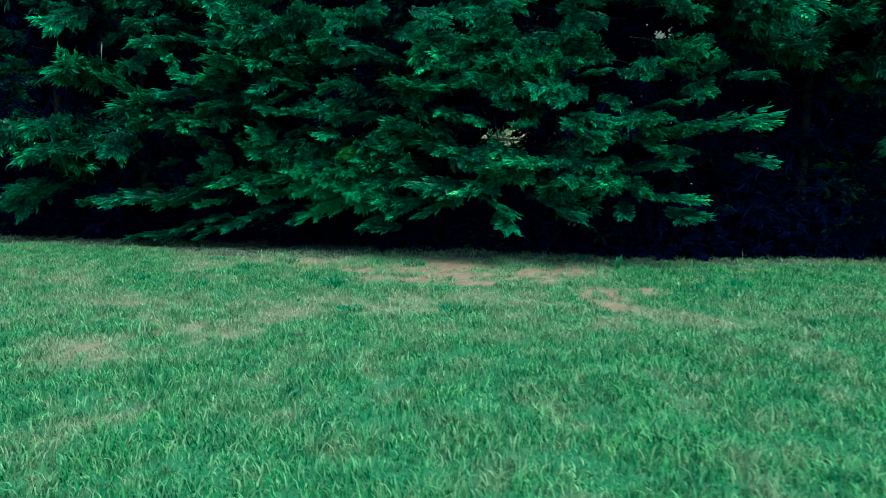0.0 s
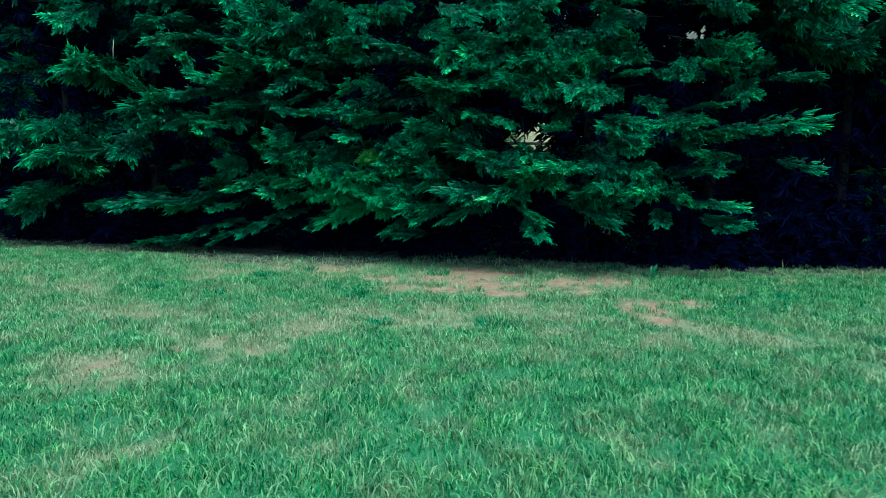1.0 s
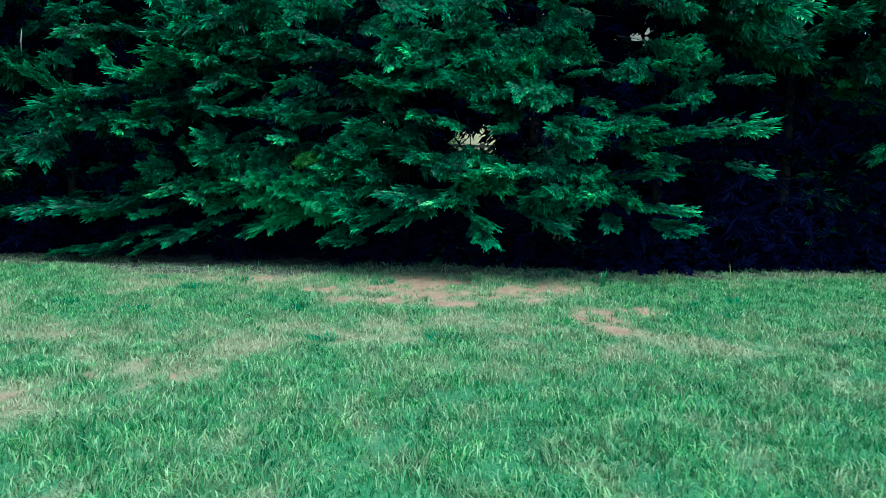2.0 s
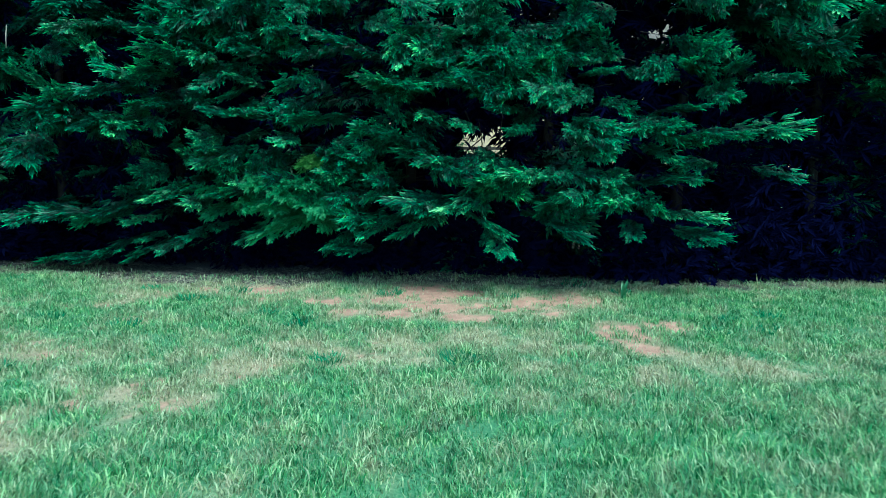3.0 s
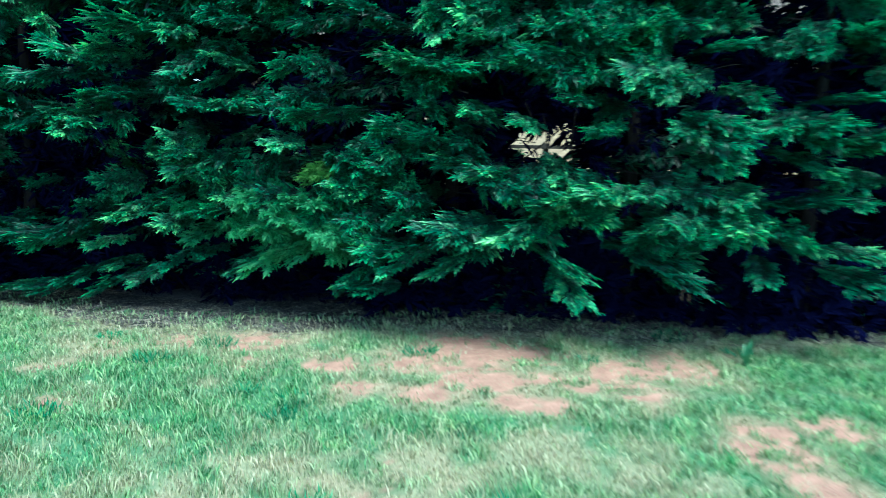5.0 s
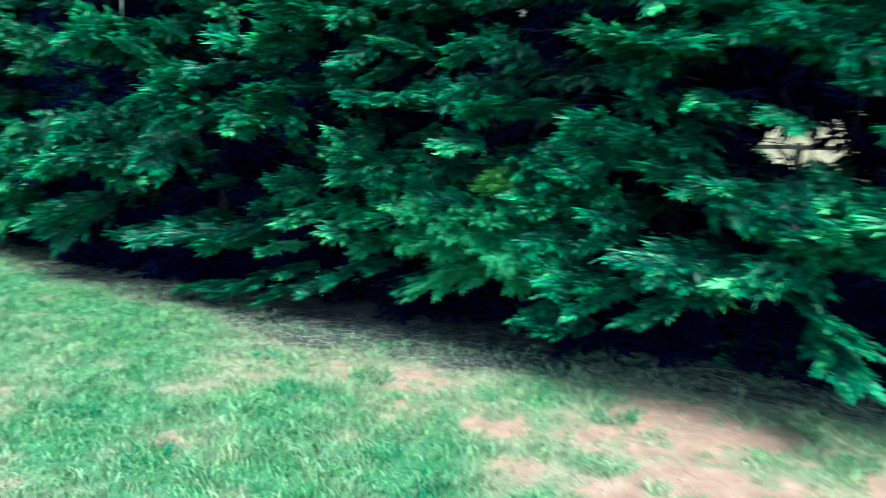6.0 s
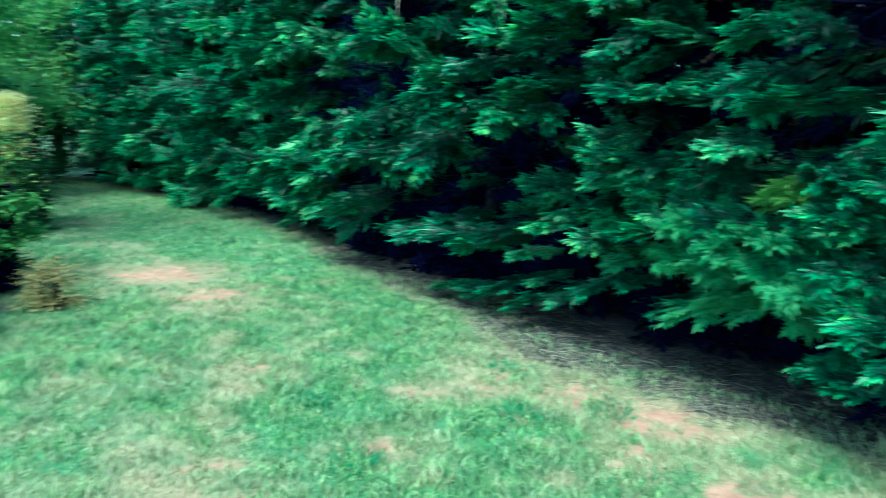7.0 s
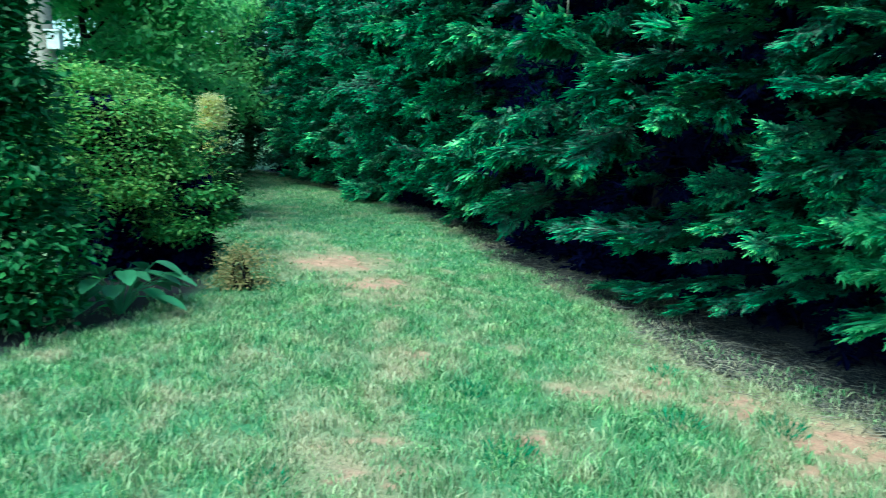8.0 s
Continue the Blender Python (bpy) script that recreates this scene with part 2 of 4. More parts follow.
# Bare spots in the lawn: x, y, radius, strength.
BARE = [
    (-0.04, 8.75, 0.36, 1.25), (0.1, 8.45, 0.31, 1.15), (0.38, 8.6, 0.29, 1.05), (-0.2, 8.3, 0.18, 1.1), (-0.03, 7.96, 0.2, 1.4), (0.17, 7.92, 0.19, 1.4), (-1.02, 8.28, 0.18, 1.3), (-0.47, 8.38, 0.23, 1.15), (-0.78, 7.8, 0.16, 0.9), (0.28, 7.55, 0.13, 1.3), (-0.32, 7.68, 0.18, 1.1), (0.5, 7.48, 0.12, 1.25),
    (0.5, 8, 0.16, 1), (0.75, 7.88, 0.16, 1.15), (0.62, 8.6, 0.29, 0.85), (1.12, 7.75, 0.2, 1.1), (1.1, 8.15, 0.29, 1), (1.55, 8.3, 0.34, 1), (1.58, 6.82, 0.2, 1.5), (1.64, 7.05, 0.16, 1.4), (2.1, 7.15, 0.17, 1.5), (1.62, 6.42, 0.15, 1.2),
    (-2.63, 4.96, 0.26, 0.6), (-1.95, 5.77, 0.2, 0.55), (-1.75, 5.4, 0.22, 0.55), (-1.38, 6.0, 0.2, 0.45), (-0.55, 6.4, 0.25, 0.4), (-1.72, 8.9, 0.3, 0.85), (-2.3, 8.87, 0.26, 0.8), (-2.77, 8.7, 0.2, 0.65), (-3.0, 8.28, 0.2, 0.6),
    (-1.67, 8.3, 0.22, 0.6), (-2.65, 7.52, 0.2, 0.55), (-7.4, 8.78, 0.5, 0.9), (-6.2, 8.6, 0.4, 0.85), (-5.5, 8.4, 0.3, 0.5), (-2.87, 6.56, 0.25, 0.6), (-3.2, 6.72, 0.2, 0.5), (-4.11, 7.67, 0.24, 0.5),
]
DRY_OR_SHADED = [(-0.4, 6.55, 1.7, 0.45, 0.8), (-2.6, 5.0, 0.55, 0.3, 0.75), (-1.8, 5.5, 0.45, 0.35, 0.3), (-1.35, 6.05, 0.4, 0.25, 0.4), (0.4, 8.0, 1.9, 0.7, 0.4), (1.85, 6.0, 0.7, 0.45, 0.5), (0.57, 5.9, 0.4, 0.25, 0.4), (2.6, 6.1, 0.6, 0.35, 0.4),
    (-2.2, 8.7, 1.2, 0.4, 0.5), (-6.9, 8.75, 1.7, 0.45, 0.65), (-9.4, 9.2, 1.3, 0.35, 0.55), (-3.3, 6.5, 0.6, 0.5, 0.35), (-4.1, 7.7, 0.5, 0.3, 0.35), (-3.5, 8.2, 0.6, 0.25, 0.3), (-2.5, 7.7, 0.6, 0.3, 0.35), (-4.5, 6.1, 0.5, 0.35, 0.35),
    # Negative spots are greener grass; those at x 3.6, -5.4, -8.5 imitate shade.
    (-2.5, 7.8, 1.4, 0.8, -0.45), (3.6, 8.0, 1.5, 0.9, -0.65), (-5.4, 9.5, 1.5, 0.7, -0.45), (-8.5, 10.4, 2.6, 1.0, -0.45), (2.7, 7.15, 0.6, 0.4, -0.7), (2.1, 8.05, 0.4, 0.22, -0.7), (-0.9, 5.5, 0.5, 0.3, -0.3), (-0.1, 7.1, 0.3, 0.2, -0.5), (0.2, 6.15, 0.25, 0.15, -0.5)]


def lumps(x, y, scale, seed=0.0):
    return noise.noise((x * scale + seed, y * scale - seed, seed * 1.7))


def bare_at(x, y):
    """How bare the soil is, 0 to 1."""
    w = 0.2 * lumps(x, y, 2.6, 3.1) + 0.5 * lumps(x, y, 5.5, 8.2) + 0.6 * lumps(x, y, 13.0, 1.2)
    best = 0.0
    for cx, cy, r, s in BARE:
        d = math.hypot(x - cx, y - cy) / r
        if d < 2:
            best = max(best, s * (1.15 - d * d * 0.55) + w - 0.42)
    if -8.0 < x < 0.3 and (6.9 if x > -2.2 else 5.0) < y < 9.6:
        best = max(best, 0.8 * lumps(x, y, 1.9, 33.0) + 0.7 * lumps(x, y, 5.5, 8.2) - 0.52)
    return min(1.0, max(0.0, best * 2.0))


def worn_at(x, y):
    """Thin, short grass round the bare spots, 0 to 1."""
    best = 0.0
    for cx, cy, r, s in BARE:
        d = math.hypot(x - cx, y - cy) / r
        if d < 2.1:
            best = max(best, s * (1 - (d / 2.1) ** 2))
    return min(1.0, max(0.0, best * 1.1 + 0.5 * lumps(x, y, 4.5, 12.0)) if best else 0.0)


def dry_at(x, y):
    edge = interp(x, LAWN_EDGE) - y
    best = 0.45 * max(0.0, 1 - abs(edge - 0.05) / 0.4) + interp(x, ((-1.8, 0.24), (-1.2, 0.20), (0.0, 0.22), (0.8, 0.26))) - 0.14 * min(1.0, max(0.0, 5.4 - y)) + 0.14 * lumps(x, y, 0.9, 5.0) + 0.5 * lumps(x, y, 3.1, 1.0) + 0.3 * lumps(x, y, 7.5, 23.0)
    for cx, cy, rx, ry, s in DRY_OR_SHADED:
        d = math.hypot((x - cx) / rx, (y - cy) / ry)
        best += s * 0.95 * max(0.0, 1 - d * d * 0.55) * (0.7 + 1.2 * lumps(x, y, 2.0, 7.0) + 0.9 * lumps(x, y, 5.5, 17.0))
    best += (1.15 if x < -1.5 else 0.9) * max(0.0, lumps(x, y, 3.4, 15.0) + 0.35 * lumps(x, y, 9.0, 4.0) - 0.22)
    return min(1.0, max(0.0, best))


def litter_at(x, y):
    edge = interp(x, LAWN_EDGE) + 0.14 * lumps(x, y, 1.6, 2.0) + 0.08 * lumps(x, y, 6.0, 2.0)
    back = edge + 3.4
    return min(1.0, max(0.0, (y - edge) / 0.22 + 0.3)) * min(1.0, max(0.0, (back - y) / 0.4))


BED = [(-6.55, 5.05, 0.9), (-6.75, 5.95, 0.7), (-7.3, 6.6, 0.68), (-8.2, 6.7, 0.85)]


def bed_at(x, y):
    """Planted ground below the shrubs; drives the painted shade and keeps grass off."""
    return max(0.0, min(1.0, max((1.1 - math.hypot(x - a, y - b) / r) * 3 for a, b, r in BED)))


def height_at(x, y):
    return 0.035 * lumps(x, y, 0.35, 1.0) + 0.012 * lumps(x, y, 1.5, 4.0)


# ---- ground ----
def build_ground():
    """One sheet: fine squares where the walk passes, coarse out to the horizon."""
    xs = [-900, -300, -120, -60, -32] + list(np.arange(-22, -4.01, 0.15)) + list(np.arange(-4, 3.6, 0.05)) + list(np.arange(3.7, 9.0, 0.15)) + [16, 40, 120, 300, 900]
    ys = [-900, -300, -100, -30, -8] + list(np.arange(0.5, 4.5, 0.15)) + list(np.arange(4.5, 10.2, 0.05)) + list(np.arange(10.2, 15.01, 0.15)) + [20, 32, 60, 120, 300, 900]
    verts, bare, litter, dry, shaded_bed = [], [], [], [], []
    for y in ys:
        for x in xs:
            near = -21.9 <= x <= 8.8 and 0.6 <= y <= 15.1
            verts.append((x, y, height_at(x, y) if near else 0.0))
            bare.append(max(bare_at(x, y) * (0.4 if lumps(x, y, 6.0, 20.0) > 0.26 else 1.0), 0.5 * worn_at(x, y)) if near else 0.0)
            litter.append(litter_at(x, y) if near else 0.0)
            shaded_bed.append(bed_at(x, y) if near else 0.0)
            dry.append(min(0.6, max(0.0, 1.1 * dry_at(x, y) - 0.38)) if near else 0.1)
    n = len(xs)
    faces = [(j * n + i, j * n + i + 1, (j + 1) * n + i + 1, (j + 1) * n + i) for j in range(len(ys) - 1) for i in range(n - 1)]
    me = mesh_from("ground", verts, faces, GROUND, True)
    for name, values in (("bare", bare), ("litter", litter), ("dry", dry), ("shaded_bed", shaded_bed)):
        me.attributes.new(name, "FLOAT", "POINT").data.foreach_set("value", values)
    tagged(new("ground", me), "worn lawn soil with bare pinkish patches and needle litter", "ground", kind="structure")


build_ground()


def build_grass(name, x0, x1, y0, y1, count, tall, wide, seed, label):
    """Grass blades, bent ribbons thinned out over bare soil and litter."""
    rng = np.random.default_rng(seed)
    xs, ys = rng.uniform(x0, x1, count), rng.uniform(y0, y1, count)
    keep, dry, size = [], [], []
    chance = rng.random((count, 2))
    for i in range(count):
        x, y = float(xs[i]), float(ys[i])
        if y > interp(x, LAWN_EDGE) + 0.6:
            continue
        b = max(bare_at(x, y), 0.6 * worn_at(x, y))
        if lumps(x, y, 6.0, 20.0) > 0.24:
            b *= 0.25
        l = max(0.85 * litter_at(x, y), litter_at(x, y - 0.3), bed_at(x, y))
        tuft = 0.72 + 0.8 * lumps(x, y, 4.0, 6.0)
        d = dry_at(x, y)
        if chance[i, 0] > tuft * (1 - 0.9 * b) * (1 - 0.93 * l) * (1 - 0.25 * max(0.0, d - 0.35)):
            continue
        keep.append(i)
        d += 0.35 * b
        dry.append(min(0.95, max(0.0, d * 0.85 + 0.5 * (chance[i, 1] - 0.5))))
        size.append(max(0.3, 0.8 + 0.5 * lumps(x, y, 2.5, 9.0) + 0.55 * lumps(x, y, 8.0, 2.0)) * (1 - 0.5 * b) * (1 - 0.4 * max(0.0, d - 0.4)))
    k = len(keep)
    x, y = xs[keep], ys[keep]
    z = np.array([height_at(float(a), float(b)) for a, b in zip(x, y)]) - 0.004
    dry, size = np.array(dry), np.array(size)
    h = tall * size * rng.uniform(0.55, 1.25, k)
    lean = rng.uniform(0.15, 1.1, k) * h
    turn, face = rng.uniform(0, 2 * np.pi, k), rng.uniform(0, 2 * np.pi, k)
    w = wide * rng.uniform(0.6, 1.3, k) / 2
    dx, dy = np.cos(turn), np.sin(turn)
    sx, sy = np.cos(face) * w, np.sin(face) * w
    v = np.empty((k, 5, 3))
    v[:, 0] = np.stack([x - sx, y - sy, z], 1)
    v[:, 1] = np.stack([x + sx, y + sy, z], 1)
    v[:, 2] = np.stack([x + dx * lean * 0.35 + sx * 0.8, y + dy * lean * 0.35 + sy * 0.8, z + h * 0.6], 1)
    v[:, 3] = np.stack([x + dx * lean * 0.35 - sx * 0.8, y + dy * lean * 0.35 - sy * 0.8, z + h * 0.6], 1)
    v[:, 4] = np.stack([x + dx * lean, y + dy * lean, z + h * (1 - 0.25 * lean / np.maximum(h, 1e-4))], 1)
    base = np.arange(k)[:, None] * 5
    loops = (base + np.array([0, 1, 2, 3, 3, 2, 4])).ravel()
    starts = (np.arange(k)[:, None] * 7 + np.array([0, 4])).ravel()
    me = bpy.data.meshes.new(name)
    me.vertices.add(k * 5)
    me.vertices.foreach_set("co", v.ravel())
    me.loops.add(k * 7)
    me.loops.foreach_set("vertex_index", loops)
    me.polygons.add(k * 2)
    me.polygons.foreach_set("loop_start", starts)
    me.attributes.new("dry", "FLOAT", "POINT").data.foreach_set("value", np.repeat(dry, 5))
    me.materials.append(GRASS)
    me.update(calc_edges=True)
    me.validate()
    tagged(new(name, me), label, "grass", kind="stuff")


build_grass("lawn_grass", -6.5, 6.0, 1.6, 10.6, GRASS_NEAR, 0.082, 0.0082, 11, "short teal-green lawn grass mixed with dry straw blades")
build_grass("lawn_grass", -22, -6.5, 3.5, 13.6, GRASS_FAR, 0.07, 0.013, 12, "shaded lawn grass running on along the hedge")
build_grass("lawn_grass", 6.0, 9.0, 4.0, 10.0, GRASS_FAR // 8, 0.06, 0.010, 13, "lawn grass running on along the hedge")
build_grass("lawn_grass", -22, 10, -7, 1.6, 110000, 0.08, 0.036, 14, "lawn grass running on behind")
build_grass("lawn_grass", -22, -6.5, 1.6, 3.5, 12000, 0.075, 0.024, 15, "lawn grass running on behind")
build_grass("lawn_grass", 6.0, 10, 1.6, 4.0, 6000, 0.075, 0.024, 16, "lawn grass running on behind")


# ---- cypress hedge ----
def kite(verts, faces, p0, d, up, l, w, droop=0.12):
    s = d.cross(up)
    s = s.normalized() * w if s.length > 1e-6 else Vector((w, 0, 0))
    i = len(verts)
    verts.extend((tuple(p0), tuple(p0 + d * l * 0.58 + s), tuple(p0 + d * l - up * droop * l), tuple(p0 + d * l * 0.58 - s)))
    faces.append((i, i + 1, i + 2, i + 3))


def spray(verts, faces, at, along, up, length, rng, pinnae=5, thin=0.1, hairs=0):
    """One flat frond: narrow fingers to both sides of an axis, drooping at their ends."""
    side = along.cross(up).normalized()
    up = side.cross(along).normalized()
    for k in range(pinnae):
        f = (k + 0.3) / pinnae
        for sgn in (-1, 1):
            if rng.random() < 0.1:
                continue
            a = radians(rng.uniform(22, 52))
            d = (along * math.cos(a) + side * sgn * math.sin(a) + up * rng.uniform(-0.3, 0.25)).normalized()
            l = length * (0.55 - 0.28 * f) * rng.uniform(0.7, 1.25)
            kite(verts, faces, at + along * length * f * 0.7 - up * 0.1 * length * f * f, d, up, l, l * thin * rng.uniform(0.7, 1.3))
    kite(verts, faces, at + along * length * 0.2, along, up, length * 0.95, length * thin * 0.6)
    for k in range(hairs):
        # Thin tips that curl away from the frond.
        d = (along + side * rng.uniform(-0.8, 0.8) + up * rng.uniform(-0.2, 0.5)).normalized()
        kite(verts, faces, at + along * length * rng.uniform(0.5, 0.9), d, up, length * rng.uniform(0.4, 0.7), length * 0.022, rng.uniform(-0.2, 0.4))


def bough_mesh(seed, leaf, fine=True):
    """A plume of sprays along a drooping limb that runs along +x to about 1 m; the bare limb reaches back towards the trunk."""
    rng = random.Random(seed)
    verts, faces, wood_v, wood_f = [], [], [], []
    sag, sway = rng.uniform(0.05, 0.16), rng.uniform(-0.15, 0.15)

    def axis(f):
        return Vector((f, sway * f * f, 0.12 * f - sag * f * f * 1.6 + 0.10 * max(0, f - 0.7)))

    young_lit = []

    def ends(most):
        """New growth and painted shading: dark at each leaf's foot, bright at its end."""
        # Coarse inner boughs are dimmed, putting the hedge interior's shade into their colour.
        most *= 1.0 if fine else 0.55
        while len(young_lit) < len(verts):
            young_lit.extend((0.1 * most, 0.55 * most, most, 0.55 * most))

    def add_tube(points, radii):
        v, q = tube(points, radii, 4)
        b = len(wood_v)
        wood_v.extend(v)
        wood_f.extend(tuple(i + b for i in face) for face in q)

    add_tube([axis(-0.35 + 1.35 * i / 7) - Vector((0, 0, 0.015)) for i in range(8)], [0.007 - 0.0008 * i for i in range(8)])
    n = 27 if fine else 11
    for k in range(n):
        f = 0.12 + 0.86 * (k + rng.random() * 0.8) / n
        sgn = 1 if k % 2 else -1
        reach = (0.30 * math.sin(math.pi * min(1, f * 0.62 + 0.3)) + 0.07) * rng.uniform(0.5, 1.2)
        a = radians(rng.uniform(15, 60)) * sgn
        d = Vector((math.cos(a), math.sin(a), rng.uniform(-0.25, 0.30))).normalized()
        p0 = axis(f)
        tip = p0 + d * reach
        add_tube([p0 - Vector((0, 0, 0.015)), tip], [0.003, 0.0015])
        steps = max(2, int(reach / (0.056 if fine else 0.11)))
        for s in range(steps):
            g = (s + 0.5) / steps
            q = p0 + d * reach * g
            b = radians(rng.uniform(-48, 48))
            e = Vector((d.x * math.cos(b) - d.y * math.sin(b), d.x * math.sin(b) + d.y * math.cos(b), rng.uniform(-0.75, 0.3))).normalized()
            up = Vector((rng.uniform(-0.1, 1.1), rng.uniform(-0.6, 0.6), 0.75)).normalized()
            spray(verts, faces, q, e, up, rng.uniform(0.11, 0.2) * (1 if fine else 1.4), rng, *((6, 0.165) if fine else (3, 0.17)))
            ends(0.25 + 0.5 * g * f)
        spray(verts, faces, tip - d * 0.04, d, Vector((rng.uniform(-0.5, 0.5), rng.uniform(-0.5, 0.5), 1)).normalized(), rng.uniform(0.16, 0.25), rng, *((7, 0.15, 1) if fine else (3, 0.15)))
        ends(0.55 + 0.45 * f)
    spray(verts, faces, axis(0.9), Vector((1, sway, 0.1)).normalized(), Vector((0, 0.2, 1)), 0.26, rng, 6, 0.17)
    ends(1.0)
    b = len(verts)
    me = mesh_from("bough", verts + wood_v, faces + [tuple(i + b for i in q) for q in wood_f], leaf)
    me.materials.append(BARK)
    me.polygons.foreach_set("material_index", [0] * len(faces) + [1] * len(wood_f))
    me.attributes.new("young_lit", "FLOAT", "POINT").data.foreach_set("value", young_lit + [0.0] * len(wood_v))
    return me


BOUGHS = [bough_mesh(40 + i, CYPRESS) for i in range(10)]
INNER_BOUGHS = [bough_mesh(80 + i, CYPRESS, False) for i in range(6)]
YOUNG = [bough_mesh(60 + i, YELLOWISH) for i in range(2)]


def bough(tree, base, tip, roll, mesh, across=0.0, high=0.0):
    """A bough from base towards tip, under a tree."""
    base, tip = Vector(base), Vector(tip)
    d = tip - base
    size = Matrix.Diagonal((d.length, across or d.length, high or d.length, 1))
    m = Matrix.Translation(base - tree.location) @ d.to_track_quat("X", "Z").to_matrix().to_4x4() @ Matrix.Rotation(roll, 4, "X") @ size
    return part("bough", mesh, tree, "", m)


# Gaps through the hedge: x and z at y = 8.2, their drift with y, half width and half height.
GAPS = [
    (0.54, 1.62, 0.14, 0.01, 0.33, 0.18), (2.27, 2.67, 0.44, 0.19, 0.2, 0.16), (0.89, 1.47, 0.21, -0.01, 0.07, 0.06), (1.53, 1.47, 0.32, -0.01, 0.12, 0.06),
    (1.77, 1.43, 0.36, -0.01, 0.1, 0.06), (1.23, 1.76, 0.27, 0.04, 0.07, 0.05), (1.91, 3.03, 0.28, 0.2, 0.06, 0.06), (2, 2.83, 0.29, 0.17, 0.06, 0.12),
    (0.43, 1.86, 0.09, 0.05, 0.1, 0.08), (2.02, 1.47, 0.3, -0, 0.06, 0.05), (1.31, 1.72, 0.37, 0.01, 0.1, 0.07), (-0.78, 2.06, -0.18, 0.11, 0.07, 0.05),
    (-0.59, 1.92, -0.12, 0.07, 0.08, 0.03),
]


def in_gap(x, y, z):
    """Where the fence and the house behind the hedge show through."""
    return any(abs(x - a - da * (y - 8.2)) < w and abs(z - b - db * (y - 8.2)) < h for a, b, da, db, w, h in GAPS)


def placed(x, z):
    """Where the front boughs are set one by one."""
    return -4.3 < x < 3.9 and z < 2.95


# Dark hollows between the front boughs: x, z and half sizes.
HOLLOWS = [(-3.35, 1.55, 0.55, 0.32), (-1.25, 2.15, 0.5, 0.26), (3.0, 2.0, 0.8, 0.3), (3.1, 0.85, 0.75, 0.6), (0.0, 1.15, 0.35, 0.3), (2.0, 2.9, 0.25, 0.3), (4.3, 1.2, 0.8, 0.8)]


def hollow(x, z):
    return z < 0.62 or any(((x - a) / ra) ** 2 + ((z - b) / rb) ** 2 < 1 for a, b, ra, rb in HOLLOWS)


TREES = []


